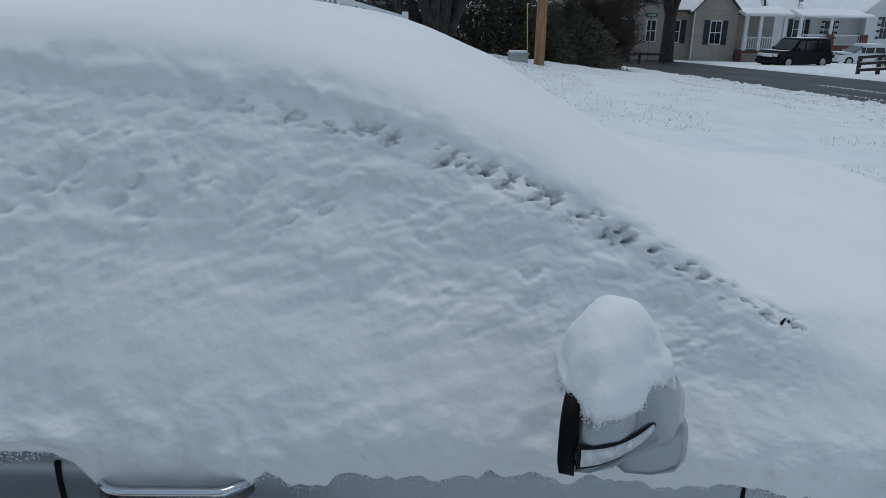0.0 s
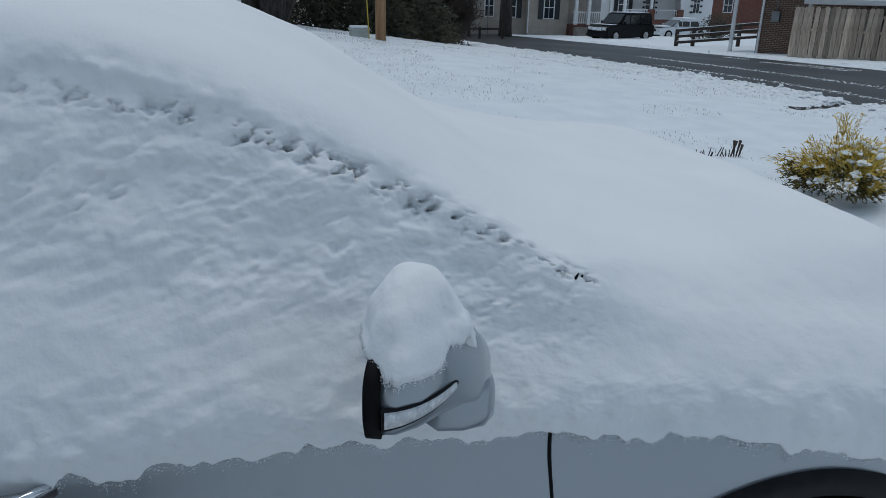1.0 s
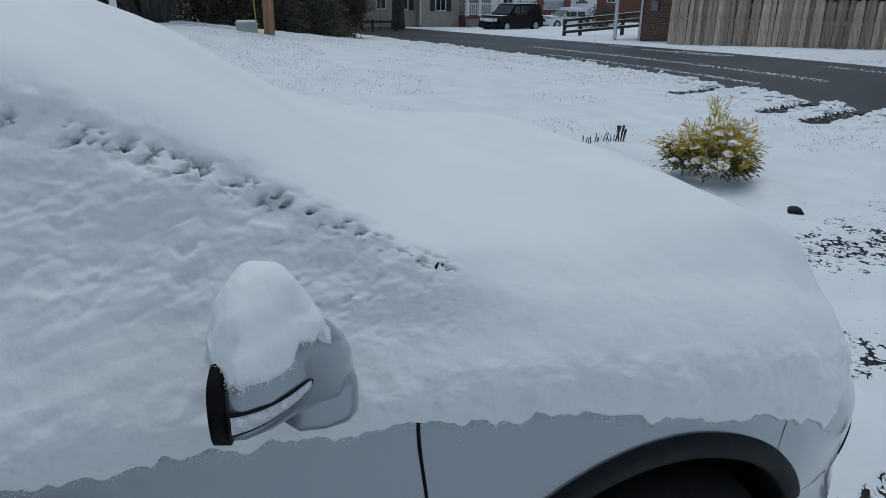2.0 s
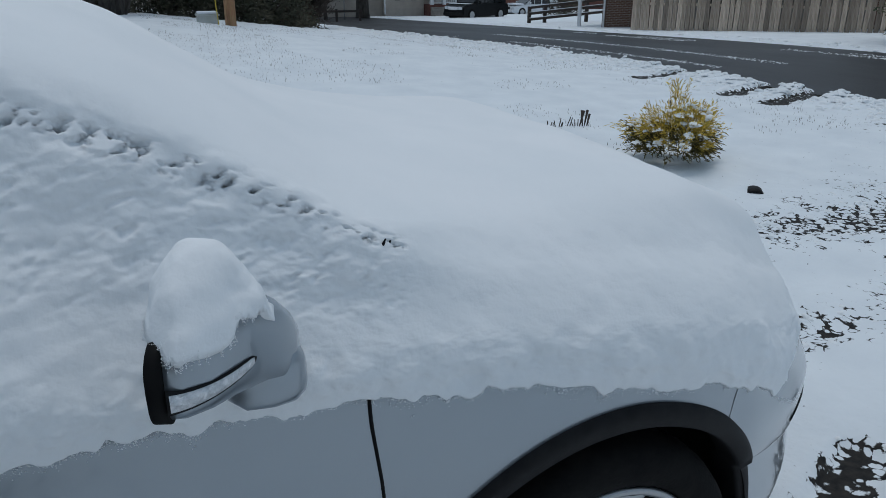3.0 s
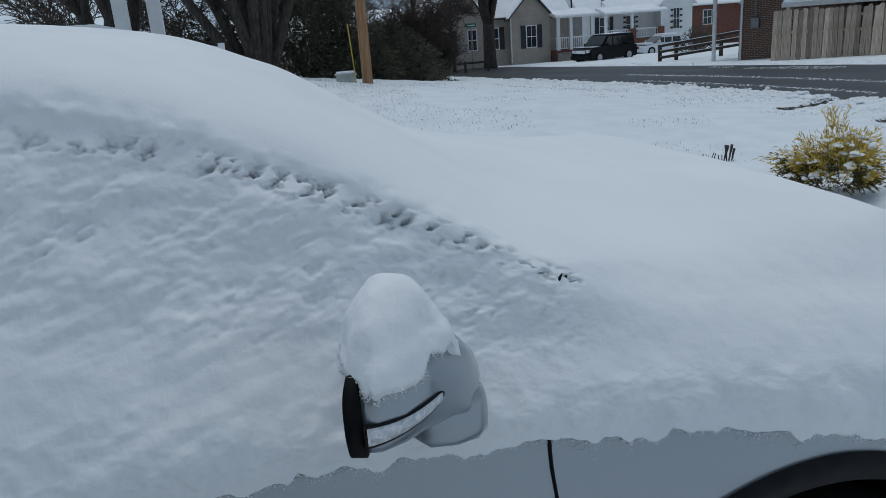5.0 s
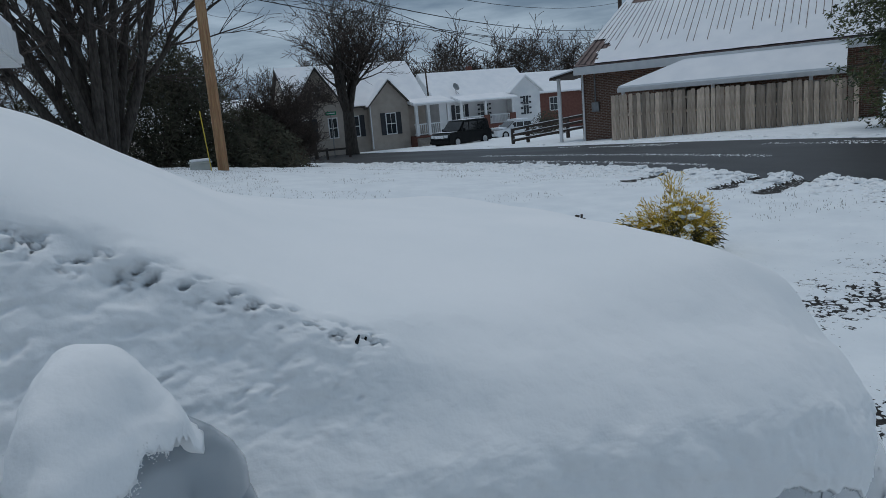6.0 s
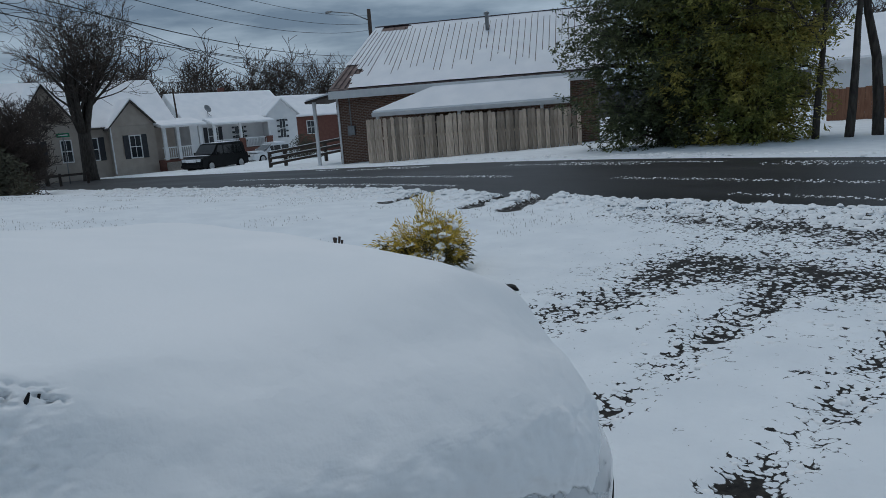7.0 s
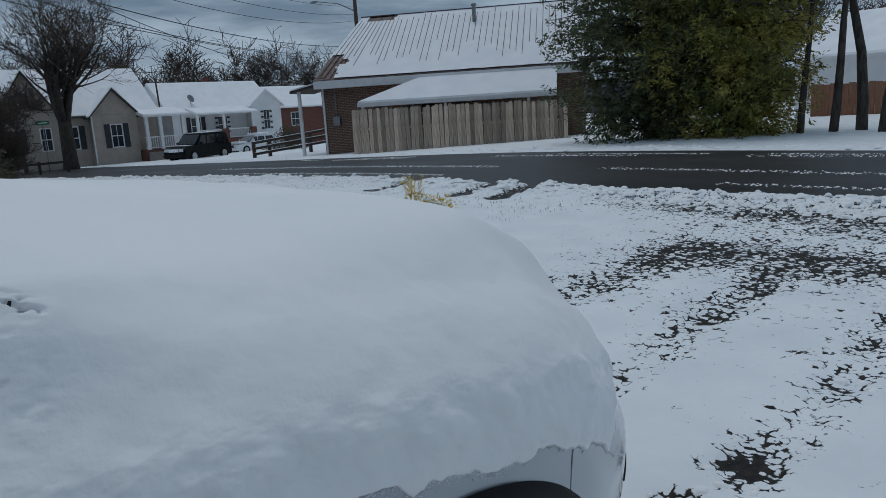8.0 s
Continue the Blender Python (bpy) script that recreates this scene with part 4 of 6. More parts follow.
ry = np.concatenate([np.arange(-60, 0, 2.0), np.arange(0, 60, 0.5), np.arange(60, 140, 2.0)])
rx = np.linspace(ROAD0 - 0.1, ROAD1 + 0.1, 15)
a, b = np.meshgrid(rx, ry, indexing="ij")
z = street(b) - 0.030 + 0.05 * (1 - ((a - 14.1) / 3.6) ** 2)
road = link("road", np.stack([a, b, z], -1).reshape(-1, 3), grid_faces(len(rx), len(ry)), M_ROAD, None, True)
tagged(road, "wet dark asphalt street ploughed clear of snow", "road", kind="structure")


# ---------------------------------------------------------------- slush and clods along the street
def clods(name, spots, label):
    """Many small rounded lumps, each of 18 corners."""
    verts, faces = [], []
    dirs = [(0, 0, 1)] + [(math.cos(a) * 0.75, math.sin(a) * 0.75, 0.66) for a in np.linspace(0, 2 * math.pi, 6, endpoint=False)] + [(math.cos(a + 0.5), math.sin(a + 0.5), -0.15) for a in np.linspace(0, 2 * math.pi, 7, endpoint=False)]
    for x, y, z, r in spots:
        b = len(verts)
        q = [1 + 0.25 * random.uniform(-1, 1) for _ in dirs]
        sx, sy = random.uniform(0.8, 1.4), random.uniform(0.8, 1.4)
        for (a, c, d), k in zip(dirs, q):
            verts.append((x + r * a * k * sx, y + r * c * k * sy, z + r * d * k * 0.6))
        for i in range(6):
            faces.append((b, b + 1 + i, b + 1 + (i + 1) % 6))
        for i in range(6):
            faces.append((b + 1 + i, b + 7 + i, b + 7 + (i + 1) % 7, b + 1 + (i + 1) % 6))
    ob = link(name, verts, faces, M_SNOW, None, True)
    return tagged(ob, label, "snow", kind="stuff")


def surface_z(x, y):
    return float(ground_surface(np.array([x]), np.array([y]))[0])


rng = random.Random(4)
spots = []
while len(spots) < 5200:
    x, y = rng.gauss(10.12, 0.36), -2 + 30 * rng.random() ** 1.2
    if float(bare(np.array([x]), np.array([y]))[0]) > 0.4 and 6.8 < y < 11.6:
        continue
    spots.append((x, y, surface_z(x, y), 0.014 + 0.05 * rng.random() ** 2))
while len(spots) < 5700:
    x, y = rng.gauss(17.9, 0.2), rng.uniform(0, 40)
    spots.append((x, y, surface_z(x, y), rng.uniform(0.02, 0.06)))
clods("ploughed_clods", spots, "lumpy ploughed snow heaped along the street's edge")
spots = []
while len(spots) < 1500:
    x, y = rng.uniform(3.2, 9.8), rng.uniform(0.6, 4.6)
    b = float(bare(np.array([x]), np.array([y]))[0])
    if 0.25 < b:
        spots.append((x, y, surface_z(x, y) - 0.004, rng.uniform(0.008, 0.03)))
for x, y, r in ((2.95, 1.02, 0.05), (2.86, 1.2, 0.035), (3.05, 1.1, 0.03), (2.8, 0.98, 0.025)):
    spots.append((x, y, surface_z(x, y), r))
clods("scuffed_slush", spots, "broken slush and snow crumbs in the drive's wheel tracks")
spots = []
for xs, w in ((13.1, 0.07), (15.9, 0.10), (16.4, 0.06), (11.6, 0.05)):
    for _ in range(1500):
        x, y = rng.gauss(xs, w * 1.3), rng.uniform(-4, 24)
        if vnoise(np.array([y * 0.5 + xs]), np.array([xs]))[0] > -0.15:
            spots.append((x, y, float(street(np.array([y]))[0]) - 0.03 + 0.05 * (1 - ((x - 14.1) / 3.6) ** 2), rng.uniform(0.005, 0.02)))
clods("road_slush", spots, "thin lines of slush left between the street's wheel lanes")
# dry grass tips through the lawn's snow
gv, gf = [], []
for _ in range(11000):
    x, y = rng.uniform(1.5, 9.8), rng.uniform(6.0, 24)
    if vnoise(np.array([x * 0.9]), np.array([y * 0.9]), 9)[0] < 0.1:
        continue
    z, h, a = surface_z(x, y) - 0.01, rng.uniform(0.02, 0.05), rng.uniform(0, 6.28)
    b = len(gv)
    dx, dy = 0.004 * math.cos(a), 0.004 * math.sin(a)
    gv += [(x - dx, y - dy, z), (x + dx, y + dy, z), (x - dy, y + dx, z), (x + 2 * dy, y - 2 * dx, z + h)]
    gf += [(b, b + 1, b + 3), (b + 1, b + 2, b + 3), (b + 2, b, b + 3)]
tagged(link("grass_tips", gv, gf, M_TWIG), "dry grass tips poking through the lawn's snow", "grass", kind="stuff")


# ---------------------------------------------------------------- trees
def limb_paths(base, height, spread, seed, levels=4, trunk_r=0.3, fork=0.25, kids=(3, 5), droop=0.0, stems=1, up=0.5, rmin=0.006):
    """Trunk and limbs as tapered paths; returns thick ones and fine ones."""
    rnd = random.Random(seed)
    thick, fine = [], []

    def grow(p, d, length, r, level):
        n = 5 if level < 2 else 4
        path, q = [(p, r)], Vector(p)
        d = Vector(d).normalized()
        nodes = []
        for i in range(n):
            wob = Vector((rnd.gauss(0, 1), rnd.gauss(0, 1), rnd.gauss(0, 0.6))) * (0.07 + 0.05 * level)
            d = (d + wob + Vector((0, 0, up * 0.12 - droop * 0.1 * level))).normalized()
            q = q + d * (length / n)
            rr = max(r * (1 - 0.62 * (i + 1) / n), rmin)
            path.append((q.copy(), rr))
            nodes.append((q.copy(), d.copy(), rr))
        (thick if level < 2 else fine).append(path)
        if level >= levels:
            return
        for k in range(rnd.randint(*kids) + (1 if level == 0 else 0)):
            q2, d2, r2 = nodes[min(n - 1, int(rnd.uniform(fork if level == 0 else 0.15, 1.0) * n))]
            side = Vector((rnd.gauss(0, 1), rnd.gauss(0, 1), rnd.gauss(0.1, 0.4)))
            side = (side - d2 * side.dot(d2)).normalized()
            dd = (d2 * rnd.uniform(0.5, 0.9) + side * rnd.uniform(0.5, 1.0) * spread).normalized()
            grow(q2, dd, length * rnd.uniform(0.5, 0.78), r2 * rnd.uniform(0.5, 0.75), level + 1)

    for s in range(stems):
        a = 2 * math.pi * s / max(stems, 1) + rnd.uniform(0, 0.8)
        lean = 0.0 if stems == 1 else rnd.uniform(0.12, 0.5)
        grow(Vector(base) + Vector((math.cos(a), math.sin(a), 0)) * (0 if stems == 1 else trunk_r * 0.7), (math.cos(a) * lean, math.sin(a) * lean, 1), height * (0.5 if stems == 1 else rnd.uniform(0.42, 0.58)), trunk_r, 0)
    return thick, fine


def bare_tree(place, height, seed, label, spread=1.0, trunk_r=0.3, levels=4, kids=(3, 5), fork=0.3, stems=1, group="", name="bare_tree", up=0.5, rmin=0.008, bole=0.0):
    t = thing(name, place, label, "tree", group)
    th, fi = limb_paths((0, 0, bole - 0.3), height, spread, seed, levels, trunk_r, fork, kids, stems=stems, up=up, rmin=rmin)
    if bole:
        th.append([(Vector((0, 0, -0.5)), trunk_r * 2.6), (Vector((0, 0, 0.4)), trunk_r * 2.1), (Vector((0, 0, bole * 0.6)), trunk_r * 1.9), (Vector((0, 0, bole + 0.25)), trunk_r * 1.7)])
    elif stems > 1:
        th.append([(Vector((0, 0, -0.5)), trunk_r * 2.1), (Vector((0, 0, 0.5)), trunk_r * 1.7), (Vector((0, 0, 1.1)), trunk_r * 1.35)])
    v, f = tube_arrays(th, 8)
    o = link("trunk", v, f, M_BARK, None, True)
    o.parent = t
    v, f = tube_arrays(fi, 3)
    o = link("crown", v, f, M_TWIG, None, True, "bare leafless twigs")
    o.parent = t
    return t


def evergreen(place, height, radius, seed, material, label, low=0.3):
    """Trunk, limbs, and drooping sprays of many small blades."""
    t = thing("evergreen_tree", place, label, "tree")
    rnd = random.Random(seed)
    tr, bv, bf = [[((0, 0, -0.3), 0.28), ((0.1, 0, height * 0.5), 0.17), ((0, 0.1, height), 0.03)]], [], []
    for k in range(340):
        u = ((k + rnd.random()) / 340) ** 1.15
        z = low + (height - low) * u
        a = rnd.uniform(0, 2 * math.pi)
        reach = radius * (1 - u * 0.75) * rnd.uniform(0.55, 1.08) * (0.52 + 0.48 * sm(0, 0.3, u)) * (1 + 0.3 * max(0, math.cos(a - radians(122))))
        tip = Vector((math.cos(a) * reach, math.sin(a) * reach, z + rnd.uniform(-0.5, 0.6)))
        root = Vector((0, 0, z - 0.2))
        tr.append([(root, 0.045), (root.lerp(tip, 0.5) + Vector((0, 0, 0.18)), 0.025), (tip, 0.006)])
        for s in range(int(46 * reach / radius) + 10):
            w = rnd.uniform(0.25, 1.02)
            c = root.lerp(tip, w) + Vector((rnd.gauss(0, 0.26), rnd.gauss(0, 0.26), rnd.gauss(-0.10, 0.2)))
            d = (tip - root).normalized() * 0.7 + Vector((rnd.gauss(0, 0.55), rnd.gauss(0, 0.55), rnd.gauss(-0.35, 0.4)))
            d.normalize()
            for leaf in range(8):
                g = Vector((rnd.gauss(0, 0.06), rnd.gauss(0, 0.06), rnd.gauss(0, 0.05))) + c
                e = (d + Vector((rnd.gauss(0, 0.5), rnd.gauss(0, 0.5), rnd.gauss(0, 0.4)))).normalized()
                n = e.orthogonal().normalized()
                n = (Matrix.Rotation(rnd.uniform(0, 6.28), 3, e) @ n) * rnd.uniform(0.014, 0.031)
                ln = rnd.uniform(0.08, 0.19)
                b = len(bv)
                bv += [g, g + e * ln * 0.5 + n, g + e * ln, g + e * ln * 0.5 - n, g + e * ln * 0.5 + n.cross(e) * 0.6]
                bf += [(b, b + 1, b + 4), (b + 1, b + 2, b + 4), (b + 2, b + 3, b + 4), (b + 3, b, b + 4)]
    v, f = tube_arrays(tr, 5)
    o = link("trunk", v, f, M_BARK, None, True)
    o.parent = t
    o = link("crown", bv, bf, material, None, False)
    o.parent = t
    return t


evergreen((21.7, 12.5, 0.0), 11.5, 3.5, 1, M_NEEDLE, "tall dark green evergreen tree at the street's far side", 0.25)
evergreen((22.0, 9.9, 0.0), 10.5, 2.9, 2, M_NEEDLEY, "tall evergreen tree with yellowing sprays", 0.2)
bare_tree((16.3, 50.0, -1.15), 8.2, 3, "spreading bare tree, thick trunk, in front of the beige house", 0.8, 0.22, 4, (3, 5), 0.2, stems=8, up=0.5, rmin=0.013, bole=3.2)
bare_tree((13.1, 47.5, -1.1), 5.6, 13, "small bare tree with dense twigs by the beige house", 1.2, 0.14, 4, (5, 7), 0.15, rmin=0.014)
bare_tree((0.8, 26.0, 0.4), 14.0, 5, "huge bare tree with many thick stems from a low fork", 0.8, 0.21, 4, (3, 5), 0.2, stems=11, up=0.35, rmin=0.009)
bare_tree((-4.5, 30.0, 0.4), 14.0, 6, "big bare tree with spreading limbs", 0.9, 0.35, 4, (3, 5), 0.2, stems=3)
for k, (x, y, h, r, sd) in enumerate(((22.6, 7.6, 11, 0.13, 21), (23.0, 7.0, 12, 0.16, 22), (22.4, 6.3, 12, 0.18, 23), (22.2, 8.3, 9, 0.11, 24))):
    bare_tree((x, y, 0.0), h, sd, "bare leaning tree trunk across the street", 0.7, r, 4, (3, 5), 0.3, rmin=0.009, group="bare trees across the street")
far_tree = bare_tree((30.0, 95.0, -3.0), 14.0, 31, "distant bare tree behind the houses", 1.0, 0.34, 4, (5, 7), 0.2, group="distant bare trees", rmin=0.035)
rng = random.Random(8)
for x, y, s in ((9, 100, 1.0), (37, 92, 1.05), (41, 96, 0.9), (46, 97, 0.85), (56, 92, 0.9), (60, 94, 1.0), (64, 90, 0.9), (52, 100, 1.1), (68, 88, 0.9), (2, 105, 1.2), (-8, 98, 1.2), (-18, 92, 1.25), (14, 110, 1.0), (72, 70, 0.9), (80, 60, 0.9), (90, 45, 1.0), (95, 30, 1.1), (98, 14, 1.1), (100, 2, 1.2)):
    copy_thing(far_tree, pose(x, y, -3.2 if y > 50 else -0.5, 0, 0, rng.uniform(0, 360)) @ Matrix.Diagonal((s, s, s, 1)))


def shrub(place, rx, ry, h, seed, material, label, count=3600, category="shrub"):
    t = thing("shrub", place, label, category)
    rnd = random.Random(seed)
    v, f, tw = [], [], []
    for k in range(26):
        a, r = rnd.uniform(0, 6.28), rnd.uniform(0.3, 0.95)
        tw.append([((0.1 * math.cos(a), 0.1 * math.sin(a), -0.1), 0.03), ((rx * r * math.cos(a), ry * r * math.sin(a), h * rnd.uniform(0.5, 0.98)), 0.006)])
    for _ in range(count):
        a, u, q = rnd.uniform(0, 6.28), rnd.random(), rnd.random() ** 0.4
        lobes = 1 + 0.22 * math.sin(3 * a + seed) + 0.12 * math.sin(7 * a)
        rr = math.sqrt(max(0, 1 - (u * 1.0) ** 2.2)) * q * lobes
        c = Vector((rx * rr * math.cos(a), ry * rr * math.sin(a), h * u * (0.85 + 0.2 * math.sin(2 * a + 1))))
        e = Vector((rnd.gauss(0, 1), rnd.gauss(0, 1), rnd.gauss(0.3, 0.8))).normalized()
        n = e.orthogonal().normalized() * 0.03
        b, ln = len(v), rnd.uniform(0.10, 0.28)
        v += [c, c + e * ln * 0.5 + n, c + e * ln, c + e * ln * 0.5 - n]
        f += [(b, b + 1, b + 2), (b, b + 2, b + 3)]
    vv, ff = tube_arrays(tw, 4)
    o = link("trunk", vv, ff, M_TWIG, None, True)
    o.parent = t
    o = link("foliage", v, f, material)
    o.parent = t
    return t


shrub((6.0, 31.5, -0.4), 2.2, 2.0, 2.4, 3, M_SHRUB, "dark evergreen thicket behind the utility pole", 9000)
shrub((4.3, 33.0, -0.3), 1.9, 1.8, 4.7, 9, M_SHRUB, "tall ragged dark evergreen beside the utility pole", 9000)
shrub((7.9, 32.5, -0.6), 0.9, 1.2, 1.5, 14, M_BRUSH, "low brown leafless brush at the lawn's edge", 2600)
bare_tree((7.6, 33.0, -0.6), 4.2, 41, "clump of thin brown leafless brush", 0.8, 0.035, 4, (4, 6), 0.15, stems=8, rmin=0.009, name="bare_bush")
bare_tree((8.6, 34.0, -0.7), 3.0, 42, "clump of thin brown leafless brush", 0.8, 0.03, 4, (4, 6), 0.15, stems=7, rmin=0.009, name="bare_bush")
shrub((2.8, 32.0, -0.1), 3.2, 2.0, 5.6, 4, M_SHRUB, "tall dark evergreen thicket beside the utility pole", 15000)
shrub((-0.6, 30.5, 0.1), 3.0, 2.0, 3.0, 6, M_SHRUB, "tangled dark brush under the big tree", 7500)
shrub((29.5, 45.5, -1.2), 1.6, 1.4, 1.8, 7, M_SHRUB, "snow-dusted dark bush by the rail fence", 2000)


# golden bush near the drive
def golden_bush(place):
    t = thing("golden_bush", place, "golden thread-leaf cypress bush dusted with snow by the drive", "bush")
    rnd = random.Random(12)
    outer, of, dark_sprigs, inf, sn = [], [], [], [], []

    def sprig(v, f, c, d, ln, w):
        n = d.orthogonal().normalized()
        n = (Matrix.Rotation(rnd.uniform(0, 6.28), 3, d) @ n) * w
        b = len(v)
        mid = c + d * ln * 0.55 + Vector((0, 0, -0.004))
        v += [c, mid + n, c + d * ln + Vector((0, 0, -ln * 0.25)), mid - n, mid + n.cross(d).normalized() * w]
        f += [(b, b + 1, b + 4), (b + 1, b + 2, b + 4), (b + 2, b + 3, b + 4), (b + 3, b, b + 4)]

    for k in range(310):
        a, el = rnd.uniform(0, 6.28), math.asin(rnd.uniform(0.02, 1.0))
        rad = rnd.uniform(0.72, 1.02) * (1 + 0.16 * math.sin(3 * a + 1.1) + 0.10 * math.sin(5 * a + 4 * el)) * (1.18 if rnd.random() < 0.15 else 1)
        tip = Vector((0.47 * rad * math.cos(a) * math.cos(el), 0.47 * rad * math.sin(a) * math.cos(el), 0.04 + 0.46 * rad * math.sin(el) * rnd.uniform(0.85, 1.0)))
        root = tip * 0.35
        snowy = rnd.random() < 0.55 and el > 0.12
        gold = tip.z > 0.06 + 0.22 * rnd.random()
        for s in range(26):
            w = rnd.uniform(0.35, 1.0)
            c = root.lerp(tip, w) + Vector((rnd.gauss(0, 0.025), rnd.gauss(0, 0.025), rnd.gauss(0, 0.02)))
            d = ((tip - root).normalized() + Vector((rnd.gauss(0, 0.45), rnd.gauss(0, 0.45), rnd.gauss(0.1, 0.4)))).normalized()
            # sprigs near the root and those low on the bush take the darker colour
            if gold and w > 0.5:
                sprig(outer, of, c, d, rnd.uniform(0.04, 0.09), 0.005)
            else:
                sprig(dark_sprigs, inf, c, d, rnd.uniform(0.04, 0.08), 0.006)
        if snowy:
            sn.append((tip.x * 0.9, tip.y * 0.9, tip.z * 0.95, 0.014 + 0.03 * rnd.random() ** 2))
    for k in range(14):
        d = Vector((rnd.gauss(0.0, 0.25), rnd.gauss(0.1, 0.25), 1)).normalized()
        for s in range(9):
            sprig(outer, of, Vector((0.05, 0.1, 0.43)) + d * 0.02 * s, (d + Vector((rnd.gauss(0, 0.3), rnd.gauss(0, 0.3), 0))).normalized(), 0.06, 0.004)
    for nm, v, f, m in (("golden_foliage", outer, of, M_GOLD), ("dark_foliage", dark_sprigs, inf, M_GOLDDK)):
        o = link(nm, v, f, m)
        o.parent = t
    for q in sn:
        o = clods("snow_clump", [q] + [(q[0] + rnd.gauss(0, q[3]), q[1] + rnd.gauss(0, q[3]), q[2] - abs(rnd.gauss(0, 0.5 * q[3])), q[3] * rnd.uniform(0.4, 0.8)) for _ in range(4)], "")
        del o["kind"], o["category"]
        o.parent = t
    return t


bush = golden_bush((5.56, 5.49, surface_z(5.56, 5.49) + 0.08))
bush.scale = (0.92, 0.92, 1.08)

tw = thing("dead_stalks", (5.45, 7.1, surface_z(5.45, 7.1)), "dark dead plant stalks poking out of the snow", "plant")
rng = random.Random(3)
for k in range(16):
    x = -0.28 + 0.035 * k + rng.uniform(-0.02, 0.02)
    h = rng.uniform(0.05, 0.11) + (0.06 if k > 11 else 0)
    o = tubes("stalk", [[((x, rng.uniform(-0.05, 0.05), -0.03), 0.006), ((x + rng.uniform(-0.05, 0.05), 0, h), 0.005 + (0.010 if k > 11 else 0))]], M_TWIG, None, 4)
    o.parent = tw
dr = thing("drain_end", (5.52, 4.42, surface_z(5.52, 4.42)), "black drain pipe end half buried in snow", "pipe")
v, f = lathe([(0.075, 0.0), (0.09, 0.0), (0.09, 0.16), (0.075, 0.16), (0.075, 0.02)], 24)
o = link("pipe", v, f, M_CLAD, None, True)
o.parent, o.matrix_basis = dr, pose(0.0, 0.0, -0.062, 0, 0, -40)
# a black disc stands in for the shade inside the pipe
o = link("dark_mouth", *lathe([(0.0, 0.03), (0.075, 0.03)], 24), M_BLACK)
o.parent, o.matrix_basis = dr, pose(0.0, 0.0, -0.062, 0, 0, -40)


# ---------------------------------------------------------------- far hills
for nm, dist, h0, amp, seed, m in (("far_hills", 700.0, 14, 13, 3, M_HILL), ("near_woods_ridge", 230.0, 2.0, 4.5, 7, M_FARWOOD)):
    n = 420
    t = np.linspace(radians(-15), radians(125), n)
    top = h0 + amp * fbm(t * 6, t * 0, 4, seed) + (1.2 * fbm(t * 160, t * 0, 3, seed + 1) if m is M_FARWOOD else 0.5 * fbm(t * 200, t * 0, 2, 4))
    v, f = [], []
    for r, z in ((dist, -25 + 0 * top), (dist, top * 0.6), (dist + 30, top), (dist + 90, top * 0.6 - 25)):
        v += list(np.stack([r * np.cos(t), r * np.sin(t), z], -1))
    for k in range(3):
        for i in range(n - 1):
            f.append((k * n + i, k * n + i + 1, (k + 1) * n + i + 1, (k + 1) * n + i))
    tagged(link(nm, v, f, m, None, True), "wooded hills far behind the houses", "hills", kind="structure")


# ---------------------------------------------------------------- wooden board fence
def board_mesh(w, h):
    """A dog-eared fence board standing on z = 0, facing -x."""
    me = bpy.data.meshes.new("board")
    p = [(-w / 2, 0), (w / 2, 0), (w / 2, h - 0.05), (w / 2 - 0.035, h), (-w / 2 + 0.035, h), (-w / 2, h - 0.05)]
    v = [(0, a, b) for a, b in p] + [(0.02, a, b) for a, b in p]
    f = [tuple(range(6))[::-1], tuple(range(6, 12))] + [(i, (i + 1) % 6, 6 + (i + 1) % 6, 6 + i) for i in range(6)]
    me.from_pydata(v, [], f)
    me.materials.append(M_FENCE)
    return me


# the fence and the building behind it stand askew to the street
CORNER = Vector((19.2, 24.4, 0))
TURN = Matrix.Translation(CORNER) @ Matrix.Rotation(radians(36), 4, "Z") @ Matrix.Translation(-CORNER)
FENCE_END = 15.9
fence = thing("board_fence", (19.2, 24.4, 0), "weathered grey-brown board fence with dog-eared tops", "fence")
BOARDS = [board_mesh(w, h) for w, h in ((0.150, 1.62), (0.158, 1.68), (0.146, 1.74), (0.156, 1.80), (0.150, 1.52), (0.154, 1.57), (0.148, 1.46))]
rng = random.Random(5)
y = 24.35
while y > FENCE_END:
    spot = TURN @ Vector((19.2, y, 0))
    zb = float(ground(spot.x, spot.y)) - 0.05
    h = 1.40 - 0.08 * (24.4 - y) / 8.5 + rng.uniform(-0.035, 0.035) - zb
    me = min(BOARDS, key=lambda q: abs(q.vertices[4].co.z - h))
    o = new("board", me)
    o.parent = fence
    o.matrix_parent_inverse = fence.matrix_basis.inverted()
    o.matrix_basis = pose(19.2 + rng.uniform(-0.012, 0.012), y, zb, rng.uniform(-1.3, 1.3), 0, rng.uniform(-3, 3))
    y -= 0.163 + rng.uniform(0, 0.014)
for z in (0.0, 0.55, 1.05):
    part("rail", box((19.225, FENCE_END, z), (19.265, 24.4, z + 0.09)), M_FENCE, fence)
for yy in np.arange(16.0, 24.5, 2.1):
    part("post", box((19.265, yy - 0.045, -0.7), (19.355, yy + 0.045, 1.25)), M_FENCE, fence)
fence.matrix_basis = TURN @ fence.matrix_basis


